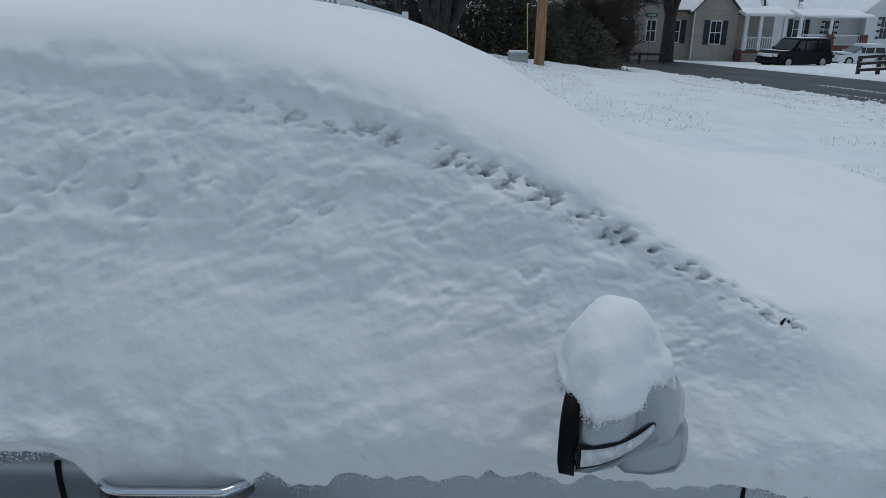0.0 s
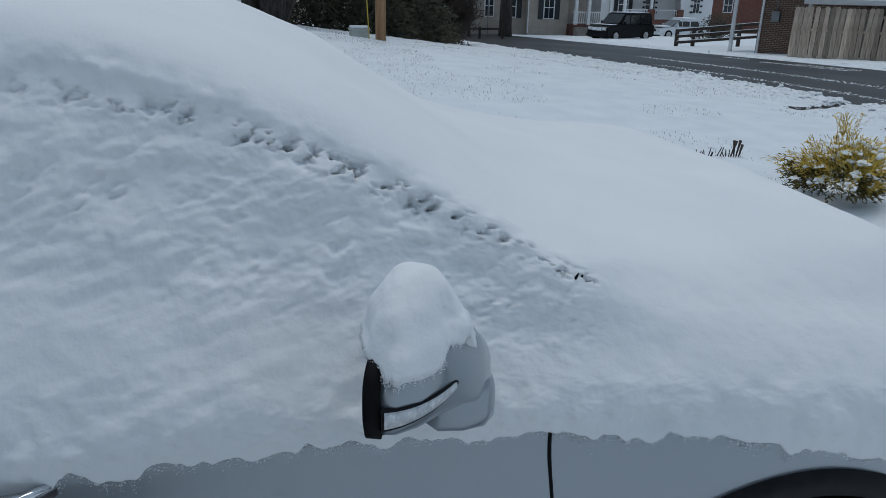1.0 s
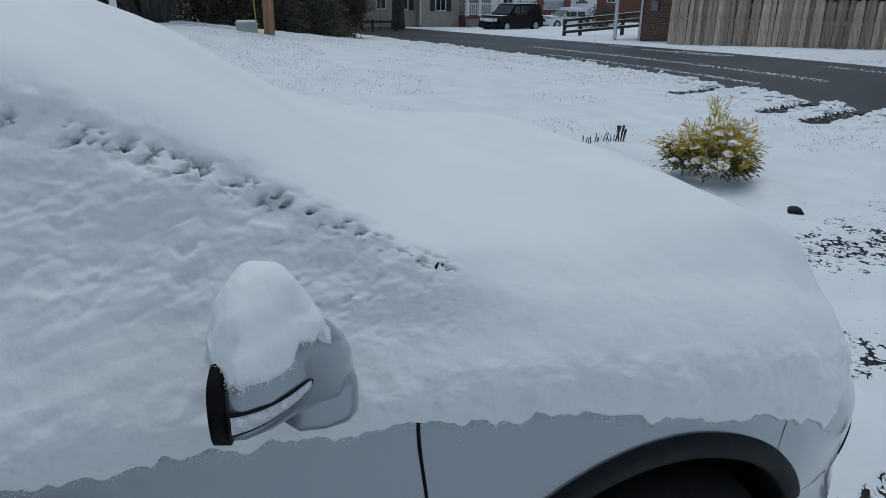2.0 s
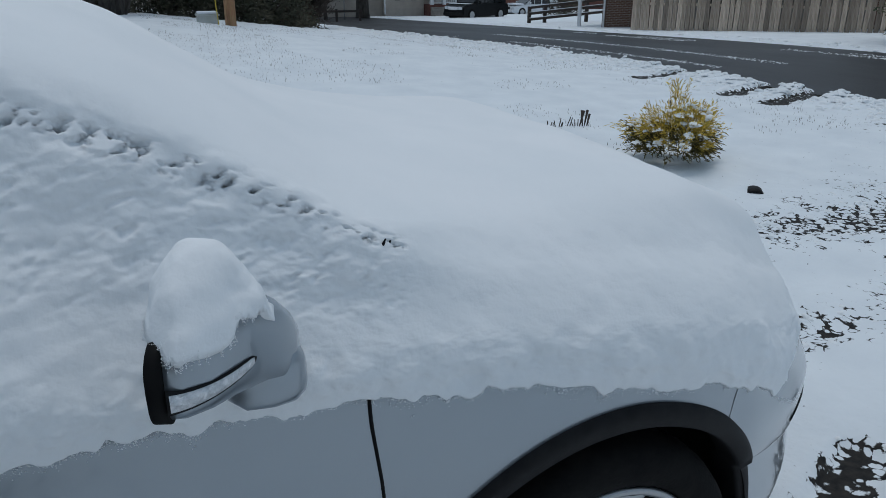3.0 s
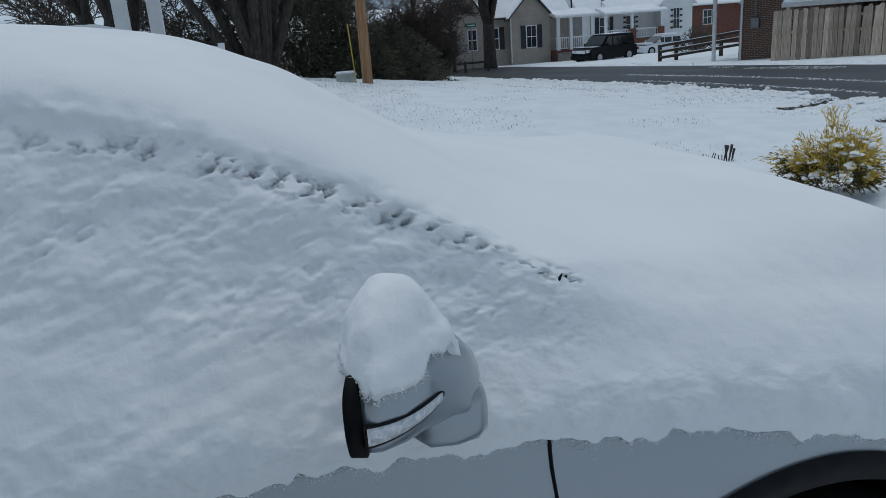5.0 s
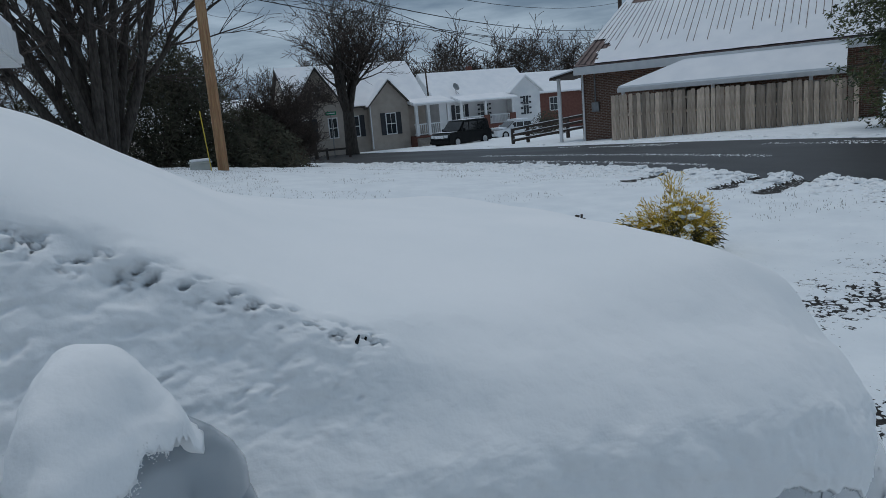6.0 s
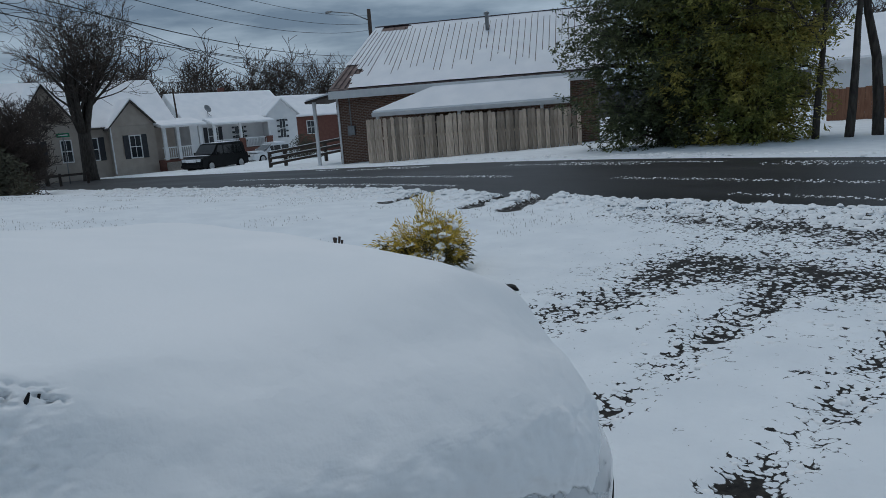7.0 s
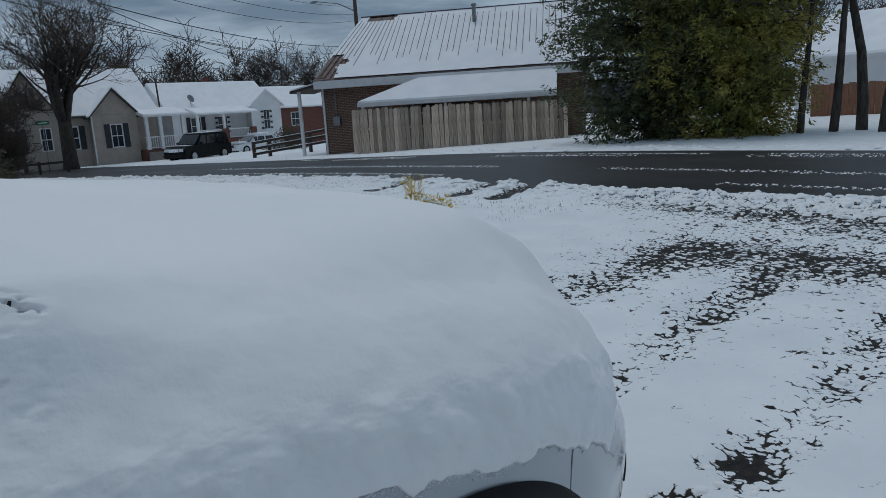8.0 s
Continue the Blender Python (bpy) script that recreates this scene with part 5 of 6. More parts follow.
# ---------------------------------------------------------------- generic window, added to a house
def window(house, x, y, z0, z1, w, facing="y", shutters=True, bars=(1, 1), quoins=False):
    """A sash window in a wall that faces -y (or -x)."""
    win = new("window")
    win.parent = house
    win.matrix_parent_inverse = house.matrix_basis.inverted()
    win.matrix_basis = pose(x, y, 0, 0, 0, 0 if facing == "y" else -90)
    tagged(win, "white sash window with dark shutters" if shutters else "white sash window")

    def sub(name, bm, m, label=""):
        o = part(name, bm, m, None, label)
        o.parent = win
        return o

    t = 0.07
    bm = bmesh.new()
    add_box(bm, (-w / 2 - t, -0.05, z0 - t), (-w / 2, 0.03, z1 + t))
    add_box(bm, (w / 2, -0.05, z0 - t), (w / 2 + t, 0.03, z1 + t))
    add_box(bm, (-w / 2, -0.05, z1), (w / 2, 0.03, z1 + t))
    add_box(bm, (-w / 2, -0.08, z0 - t), (w / 2, 0.03, z0))
    add_box(bm, (-w / 2, -0.035, (z0 + z1) / 2 - 0.03), (w / 2, 0.0, (z0 + z1) / 2 + 0.03))
    for k in range(bars[0]):
        xx = -w / 2 + w * (k + 1) / (bars[0] + 1)
        add_box(bm, (xx - 0.015, -0.03, z0), (xx + 0.015, -0.005, z1))
    sub("window_frame", bm, M_TRIM)
    sub("pane", box((-w / 2, -0.015, z0), (w / 2, -0.008, (z0 + z1) / 2)), M_PANE)
    sub("pane", box((-w / 2, -0.02, (z0 + z1) / 2), (w / 2, -0.013, z1)), M_PANE)
    if shutters:
        for s in (-1, 1):
            a = s * (w / 2 + t + 0.02 + 0.19)
            sub("shutter", box((a - 0.19, -0.06, z0 - 0.08), (a + 0.19, -0.01, z1 + 0.08)), M_SHUT, "dark painted shutter")
    if quoins:
        for s in (-1, 1):
            for k in range(4):
                zz = z0 + (z1 - z0) * k / 3.4
                sub("stone_block", box((s * (w / 2 + 0.16) - 0.13, -0.07, zz), (s * (w / 2 + 0.16) + 0.13, -0.01, zz + 0.17)), M_SHUT)
    return win


def siding(bm, x0, x1, y, z0, z1, step=0.13):
    """Overlapping boards on a wall that faces -y."""
    z = z0
    while z < z1:
        t = min(z + step, z1)
        v = [bm.verts.new(p) for p in ((x0, y - 0.022, z), (x1, y - 0.022, z), (x1, y - 0.004, t), (x0, y - 0.004, t), (x0, y, z), (x1, y, z))]
        bm.faces.new((v[0], v[1], v[2], v[3]))
        bm.faces.new((v[4], v[5], v[1], v[0]))
        z = t


def gable_block(house, x0, x1, y0, y1, z0, eave, ridge, along, wall, over=0.3, snow=0.10, label="", rake=None):
    """A house body with a pitched, snow-covered roof; its ridge runs along "x" or "y"."""
    if along == "x":
        mid = (y0 + y1) / 2
        part("wall", prism([(y0, z0), (y1, z0), (y1, eave), (mid, ridge), (y0, eave)], 0, x0, x1), wall, house, label)
        k = (ridge - eave) / (mid - y0)
        a, b, e = y0 - over, y1 + over, eave - k * over
        part("roof", prism([(a, e), (mid, ridge), (b, e), (b, e + 0.1), (mid, ridge + 0.13), (a, e + 0.1)], 0, x0 - over, x1 + over), rake or M_TRIM, house)
        part("roof_snow", prism([(a + 0.03, e + 0.104), (mid, ridge + 0.134), (b - 0.03, e + 0.104), (b - 0.08, e + 0.1 + snow), (mid, ridge + 0.13 + snow), (a + 0.08, e + 0.1 + snow)], 0, x0 - over + 0.04, x1 + over - 0.04), M_SNOW_ROOF, house, "snow on the roof")
    else:
        mid = (x0 + x1) / 2
        part("wall", prism([(x0, z0), (x1, z0), (x1, eave), (mid, ridge), (x0, eave)], 1, y0, y1), wall, house, label)
        k = (ridge - eave) / (mid - x0)
        a, b, e = x0 - over, x1 + over, eave - k * over
        part("roof", prism([(a, e), (mid, ridge), (b, e), (b, e + 0.1), (mid, ridge + 0.13), (a, e + 0.1)], 1, y0 - over, y1), rake or M_TRIM, house)
        part("roof_snow", prism([(a + 0.03, e + 0.104), (mid, ridge + 0.134), (b - 0.03, e + 0.104), (b - 0.08, e + 0.1 + snow), (mid, ridge + 0.13 + snow), (a + 0.08, e + 0.1 + snow)], 1, y0 - over + 0.04, y1), M_SNOW_ROOF, house, "snow on the roof")


def porch(house, x0, x1, y0, y1, floor, top, cols, m_wall):
    part("porch_floor", box((x0, y0, floor - 0.9), (x1, y1, floor)), M_REDBR, house)
    part("porch_roof", prism([(y0 - 0.3, top), (y1, top + 0.45), (y1, top + 0.6), (y0 - 0.3, top + 0.12)], 0, x0 - 0.1, x1 + 0.25), M_TRIM, house)
    part("roof_snow", prism([(y0 - 0.28, top + 0.124), (y1, top + 0.604), (y1, top + 0.70), (y0 - 0.22, top + 0.22)], 0, x0 - 0.06, x1 + 0.2), M_SNOW_ROOF, house, "snow on the porch roof")
    for c in cols:
        part("column", box((c - 0.11, y0 + 0.02, floor), (c + 0.11, y0 + 0.24, top + 0.05)), M_TRIM, house)
    part("handrail", box((x0, y0 + 0.08, floor + 0.85), (x1, y0 + 0.16, floor + 0.93)), M_TRIM, house)
    part("foot_rail", box((x0, y0 + 0.09, floor + 0.1), (x1, y0 + 0.15, floor + 0.16)), M_TRIM, house)
    x = x0 + 0.1
    while x < x1:
        part("baluster", box((x - 0.02, y0 + 0.1, floor + 0.15), (x + 0.02, y0 + 0.14, floor + 0.86)), M_TRIM, house)
        x += 0.16


# beige house
h1 = thing("beige_house", (19, 57, -1.2), "beige sided bungalow with snowy gabled roofs and dark shutters", "house")
gable_block(h1, 13.6, 24.0, 54.6, 62.5, -1.4, 2.2, 5.3, "x", M_SIDING, rake=M_RAKE)
gable_block(h1, 13.4, 17.2, 54.2, 58.5, -1.4, 2.3, 5.0, "y", M_SIDING, rake=M_RAKE)
gable_block(h1, 19.24, 22.3, 53.9, 58.0, -1.4, 2.15, 3.75, "y", M_SIDING, rake=M_RAKE)
for x0, x1, yy in ((19.24, 22.3, 53.896), (13.4, 17.2, 54.196), (17.2, 19.24, 54.596)):
    bm = bmesh.new()
    siding(bm, x0, x1, yy, -0.8, 2.1)
    part("siding", bm, M_SIDING, h1)
window(h1, 20.8, 53.87, -0.15, 1.35, 0.72)
window(h1, 18.1, 54.57, -0.10, 1.35, 0.66)
window(h1, 14.3, 54.17, -0.05, 1.35, 0.66)
window(h1, 16.3, 54.17, -0.05, 1.35, 0.60, shutters=False)
window(h1, 15.3, 54.17, 2.9, 3.7, 0.55, shutters=False)
part("downpipe", box((19.16, 53.80, -1.2), (19.24, 53.88, 2.1)), M_TRIM, h1)
porch(h1, 22.35, 25.5, 52.9, 55.2, -0.55, 1.75, (22.6, 23.6, 25.3), M_SIDING)
# the porch roof's shade is put into this back wall's darker colour
part("dim_wall", box((22.32, 55.2, -0.55), (25.5, 55.3, 2.0)), M_SHADE, h1)
part("front_door", box((22.9, 55.12, -0.55), (23.7, 55.19, 1.45)), M_SHUT, h1, "dark front door")
for k in range(5):
    part("step", box((22.45, 51.6 + 0.26 * k, -1.5), (23.5, 51.86 + 0.26 * k, -1.35 + 0.16 * k)), M_MORTAR, h1)

# white house
h2 = thing("white_house", (36, 69, -1.4), "white bungalow with snowy roof, porch and a satellite dish", "house")
gable_block(h2, 30.4, 41.0, 66.2, 74.0, -1.8, 2.1, 4.75, "x", M_WHITEW, 0.4)
gable_block(h2, 37.9, 41.2, 65.2, 69.5, -1.8, 2.45, 3.75, "y", M_WHITEW)
window(h2, 39.5, 65.17, 0.1, 1.9, 0.62, shutters=False, quoins=True)
window(h2, 32.6, 66.17, 0.0, 1.5, 0.9)
window(h2, 35.3, 66.17, 0.0, 1.5, 0.9, quoins=True, shutters=False)
window(h2, 30.37, 69.0, -0.1, 1.0, 0.7, "x", True)
window(h2, 30.37, 71.6, 0.0, 1.2, 0.7, "x", False)
porch(h2, 31.8, 37.8, 64.4, 66.2, -0.55, 1.75, (32.0, 34.6, 37.6), M_WHITEW)
part("brick_pier", box((34.3, 64.3, -1.6), (34.9, 64.9, 0.4)), M_REDBR, h2)
part("brick_pier", box((37.2, 64.3, -1.6), (37.8, 64.9, 0.4)), M_REDBR, h2)
part("chimney", box((35.8, 70.2, 4.0), (36.3, 70.7, 5.4)), M_REDBR, h2)
ds = thing("satellite_dish", (32.6, 66.6, 2.6), "grey satellite dish on the white house's roof", "dish")
v, f = lathe([(0.0, 0.10), (0.2, 0.07), (0.38, 0.0), (0.385, 0.01), (0.2, 0.09), (0.0, 0.12)], 24)
o = link("dish", v, f, M_GREY, None, True)
o.parent, o.matrix_basis = ds, pose(0, 0, 0.75, -25, 0, 20)
o = tubes("mast", [[((0, 0.12, -0.15), 0.03), ((0, 0.12, 0.7), 0.03)], [((0, 0.1, 0.6), 0.015), ((0.15, -0.4, 0.55), 0.015)], [((0, 0.12, 0.3), 0.015), ((0.3, 0.0, 0.0), 0.015)]], M_GREY, None, 6)
o.parent = ds

# red brick house and a roof beyond it
h3 = thing("red_brick_house", (46, 70, -1.6), "small red brick house with a snowy roof", "house")
gable_block(h3, 42.8, 52.0, 68.0, 76.0, -1.8, 2.2, 4.2, "x", M_REDBR, 0.4)
window(h3, 44.6, 67.97, 0.2, 1.5, 0.9, shutters=False)
window(h3, 49.0, 67.97, 0.2, 1.5, 0.9, shutters=False)
part("awning", prism([(67.0, 1.5), (68.0, 2.0), (68.0, 2.1), (67.0, 1.6)], 0, 48.0, 51.0), M_SNOW_ROOF, h3, "snowy awning")
for k, (x, y, z, w, d, e, r) in enumerate(((2.0, 85, -4.0, 9, 8, 1.6, 4.0), (13.5, 92, -4.5, 9, 8, 1.8, 4.2), (60, 58, -1.6, 9, 9, 3.2, 5.0), (44, 9, -0.5, 9, 12, 2.6, 4.6), (48, -6, -0.5, 9, 12, 2.6, 4.8))):
    hh = thing("far_house", (x, y, z), "distant house with a snow-covered roof", "house", "distant houses")
    gable_block(hh, x - w / 2, x + w / 2, y - d / 2, y + d / 2, z, e, r, "x" if k != 3 else "y", M_WHITEW if k % 2 else M_SIDING, 0.4)
    window(hh, x - 2, y - d / 2 - 0.03, e - 1.7, e - 0.5, 0.8, shutters=False)
    window(hh, x + 2, y - d / 2 - 0.03, e - 1.7, e - 0.5, 0.8, shutters=False)
bf = thing("brown_fence", (30, 5, 0), "brown board fence beyond the bare trees", "fence")
for k in range(60):
    part("board", box((31.0, -2.0 + 0.22 * k, -0.1), (31.03, -2.0 + 0.22 * k + 0.21, 1.25 + 0.02 * (k % 3))), M_BROWNF, bf)
part("rail", box((31.035, -2.0, 0.9), (31.08, 11.2, 1.0)), M_BROWNF, bf)


# ---------------------------------------------------------------- brick building with the ribbed metal roof
bb = thing("brick_building", (24, 21, -0.5), "brown brick building with a snowy ribbed metal roof", "building")
X0, X1, Y0, Y1 = 21.5, 29.5, 15.2, 26.4
EAVE, RIDGE, XR = 2.93, 5.58, 25.5
part("wall", prism([(X0, -0.9), (X1, -0.9), (X1, EAVE), (XR, RIDGE - 0.15), (X0, EAVE)], 1, Y0, Y1), M_MORTAR, bb, "brick walls")
kx = (RIDGE - EAVE) / (XR - X0)
ov = 0.45
part("roof", prism([(X0 - ov, EAVE - kx * ov), (XR, RIDGE), (X1 + ov, EAVE - kx * ov), (X1 + ov, EAVE - kx * ov + 0.06), (XR, RIDGE + 0.07), (X0 - ov, EAVE - kx * ov + 0.06)], 1, Y0 - 0.3, Y1 + 0.15), M_METAL, bb, "rust-brown ribbed metal roof")
part("fascia", box((X0 - ov - 0.03, Y0 - 0.3, EAVE - kx * ov - 0.30), (X0 - ov + 0.02, Y1 + 0.15, EAVE - kx * ov + 0.03)), M_TRIM, bb, "white fascia board")
part("soffit", box((X0 - ov + 0.02, Y0 - 0.6, EAVE - kx * ov - 0.26), (X0 - 0.002, Y1 + 0.12, EAVE - kx * ov - 0.20)), M_TRIM, bb)


def on_roof(x, y, up):
    return (x, y, EAVE + kx * (x - X0) + 0.065 + up)


# snow on the roof, with bare rusty corners
v, f, nx_, ny_ = [], [], 40, 120
gx_ = np.linspace(X0 - ov + 0.03, XR - 0.02, nx_)
gy_ = np.linspace(Y0 - 0.26, Y1 + 0.11, ny_)
for yy in gy_:
    for xx in gx_:
        v.append(on_roof(xx, yy, 0.045 + 0.012 * noise.noise((xx * 2, yy * 2, 0))))
bald = lambda xx, yy: (yy > Y1 - 0.75 + 0.9 * noise.noise((xx * 1.7, yy * 1.1, 3)) and xx < 22.6) or (xx > 25.0 and 23.9 + 1.0 * noise.noise((xx * 3, yy * 2, 5)) < yy < Y1 - 0.5)
for i in range(ny_ - 1):
    for j in range(nx_ - 1):
        if not bald(gx_[j], gy_[i]):
            f.append((i * nx_ + j, (i + 1) * nx_ + j, (i + 1) * nx_ + j + 1, i * nx_ + j + 1))
link("roof_snow", v, f, M_SNOW_ROOF, bb, True, "snow on the metal roof")
rng = random.Random(9)
yy = Y1 - 0.05
while yy > Y0 - 0.2:
    top_x = XR - rng.uniform(0.15, 0.6)
    low_x = X0 + rng.uniform(0.2, 1.3) if rng.random() < 0.85 else X0 + rng.uniform(1.3, 2.2)
    if yy > Y1 - 0.8:
        low_x = X0 - ov + 0.05
    a, b = on_roof(low_x, yy, 0.03), on_roof(top_x, yy, 0.03)
    bm = bmesh.new()
    vs = [bm.verts.new(p) for p in ((a[0], yy - 0.016, a[2]), (a[0], yy + 0.016, a[2]), (b[0], yy + 0.016, b[2]), (b[0], yy - 0.016, b[2]), (a[0], yy - 0.010, a[2] + 0.032), (a[0], yy + 0.010, a[2] + 0.032), (b[0], yy + 0.010, b[2] + 0.032), (b[0], yy - 0.010, b[2] + 0.032))]
    for q in ((4, 5, 6, 7), (0, 4, 7, 3), (1, 2, 6, 5), (0, 1, 5, 4), (3, 7, 6, 2)):
        bm.faces.new([vs[i] for i in q])
    part("rib", bm, M_METAL, bb)
    yy -= 0.27
part("ridge_cap", box((XR - 0.12, Y0 - 0.3, RIDGE + 0.04), (XR + 0.12, Y1 + 0.15, RIDGE + 0.085)), M_METAL, bb)
v, f = lathe([(0.085, 0.0), (0.085, 1.05), (0.13, 1.06), (0.13, 1.14), (0.0, 1.2)], 14)
flue = thing("flue_pipe", (24.4, 19.95, 4.55), "grey metal flue pipe on the roof", "pipe")
o = link("pipe", [(a, c, b) for a, b, c in v], f, M_GREY, None, True)
o.parent = flue
flue.matrix_basis = TURN @ flue.matrix_basis
# lean-to roof in front
def lean_to(name, dz0, dz1, inset, m, label=""):
    """A mono-pitched roof, hipped at its far end."""
    q = [(19.75 + inset, 16.3), (19.75 + inset, 24.3 - inset), (21.1, 21.8 - inset), (21.1, 16.3)]
    zz = [1.56, 1.56, 2.46, 2.46]
    bm = bmesh.new()
    lo = [bm.verts.new((a, b, z + dz0)) for (a, b), z in zip(q, zz)]
    hi = [bm.verts.new((a, b, z + dz1)) for (a, b), z in zip(q, zz)]
    bm.faces.new(lo[::-1])
    bm.faces.new(hi)
    for k in range(4):
        bm.faces.new((lo[k], lo[(k + 1) % 4], hi[(k + 1) % 4], hi[k]))
    bmesh.ops.recalc_face_normals(bm, faces=bm.faces[:])
    part(name, bm, m, bb, label)


lean_to("lean_to_roof", 0.0, 0.07, 0.0, M_TRIM)
lean_to("lean_to_snow", 0.074, 0.15, 0.03, M_SNOW_ROOF, "snow on the lean-to roof")
part("lean_to_fascia", box((19.70, 16.3, 1.47), (19.745, 24.3, 1.635)), M_TRIM, bb)
part("lean_to_end", prism([(19.9, -0.4), (21.49, -0.4), (21.49, 1.9), (19.9, 1.5)], 1, 22.0, 22.06), M_MORTAR, bb)
for p in (24.1, 20.7, 17.4):
    part("lean_to_post", box((19.8, p - 0.06, -0.6), (19.92, p + 0.06, 1.56)), M_TRIM, bb)
tubes("downpipe", [[((21.42, 26.3, 2.5), 0.045), ((21.42, 26.3, -0.6), 0.045)]], M_TRIM, bb, 8)
tubes("service_mast", [[((21.38, 25.75, 0.9), 0.03), ((21.38, 25.75, 2.7), 0.03)]], M_GREY, bb, 8)
part("meter_box", box((21.30, 25.6, 0.75), (21.49, 25.9, 1.15)), M_GREY, bb, "grey electric meter box")
# canopy at the far end of the building
part("canopy", prism([(26.4, 2.56), (28.0, 2.24), (28.0, 2.34), (26.4, 2.66)], 0, 21.9, 25.0), M_DARKW, bb)
part("canopy_snow", prism([(26.6, 2.63), (27.96, 2.352), (27.96, 2.41), (26.6, 2.69)], 0, 21.95, 24.95), M_SNOW_ROOF, bb, "snow on the canopy")
part("canopy_post", box((22.1, 27.6, -0.9), (22.23, 27.73, 2.30)), M_TRIM, bb)
# bricks of the stretch of wall that shows beside the fence
BR = bpy.data.meshes.new("brick")
_bm = box((-0.006, -0.098, -0.028), (0.05, 0.098, 0.028))
_bm.to_mesh(BR)
_bm.free()
BR.materials.append(M_BRICK)
for r in range(37):
    z = -0.45 + r * 0.069
    for c in range(8):
        o = new("brick", BR)
        o.parent = bb
        o.matrix_parent_inverse = bb.matrix_basis.inverted()
        o.matrix_basis = pose(X0 - 0.002 + 0.003 * ((r * 7 + c * 3) % 3), Y1 - 0.11 - 0.213 * c - (0.106 if r % 2 else 0), z)
brest, w = bmesh.new(), 0
for r in range(43):
    z = -0.45 + r * 0.069
    for c in range(0 if r > 36 else 8, 76):
        a = Y1 - 0.11 - 0.213 * c - (0.106 if r % 2 else 0)
        if a > Y0 + 0.1 and (a > 24.0 or a < 16.4 or z > 1.3):
            vs = [brest.verts.new(p) for p in ((X0 - 0.008, a - 0.098, z - 0.028), (X0 - 0.008, a + 0.098, z - 0.028), (X0 - 0.008, a + 0.098, z + 0.028), (X0 - 0.008, a - 0.098, z + 0.028),
                                               (X0 + 0.01, a - 0.1, z - 0.03), (X0 + 0.01, a + 0.1, z - 0.03), (X0 + 0.01, a + 0.1, z + 0.03), (X0 + 0.01, a - 0.1, z + 0.03))]
            for q in ((0, 3, 2, 1), (0, 1, 5, 4), (2, 3, 7, 6), (1, 2, 6, 5), (3, 0, 4, 7)):
                brest.faces.new([vs[i] for i in q])
tagged(part("brickwork", brest, M_BRICK, bb), kind="stuff")
# the roof's far end is raked: its ridge is shorter than its eaves
for o in bb.children:
    if o.name.split(".")[0] in ("roof", "roof_snow", "ridge_cap", "rib", "wall"):
        for q in o.data.vertices:
            q.co.y -= 1.15 * min(max((q.co.x - X0) / (XR - X0), 0), 1) * min(max((q.co.y - Y1 + 3) / 3, 0), 1)
bb.matrix_basis = TURN @ bb.matrix_basis


# ---------------------------------------------------------------- dark rail fence by the building
rf = thing("rail_fence", (22, 33.5, -0.8), "dark weathered wooden rail fence with three rails", "fence")
for x, t in ((20.1, 0.10), (21.0, 0.12), (23.5, 0.30), (25.2, 0.52)):
    part("post", box((x - 0.07, 33.9, -1.2), (x + 0.07, 34.04, t)), M_DARKW, rf)
for z0, z1 in ((-0.02, 0.42), (-0.30, 0.10), (-0.58, -0.22)):
    bm = bmesh.new()
    for xa, xb in ((20.05, 25.3),):
        add_prism(bm, [(xa, z0), (xb, z1), (xb, z1 + 0.12), (xa, z0 + 0.12)], 1, 33.84, 33.89)
    part("rail", bm, M_DARKW, rf)
    part("rail_snow", prism([(20.07, z0 + 0.124), (25.28, z1 + 0.124), (25.28, z1 + 0.15), (20.07, z0 + 0.15)], 1, 33.85, 33.885), M_SNOW_ROOF, rf, "thin snow on the rail")
rf2 = thing("low_rail", (12, 43, -1.1), "low wooden rail beside the street corner", "fence")
for x in (11.2, 12.6, 14.0):
    part("post", box((x - 0.06, 43.0, -1.5), (x + 0.06, 43.12, -0.3)), M_DARKW, rf2)
part("rail", box((11.1, 42.96, -0.48), (14.1, 43.0, -0.36)), M_DARKW, rf2)


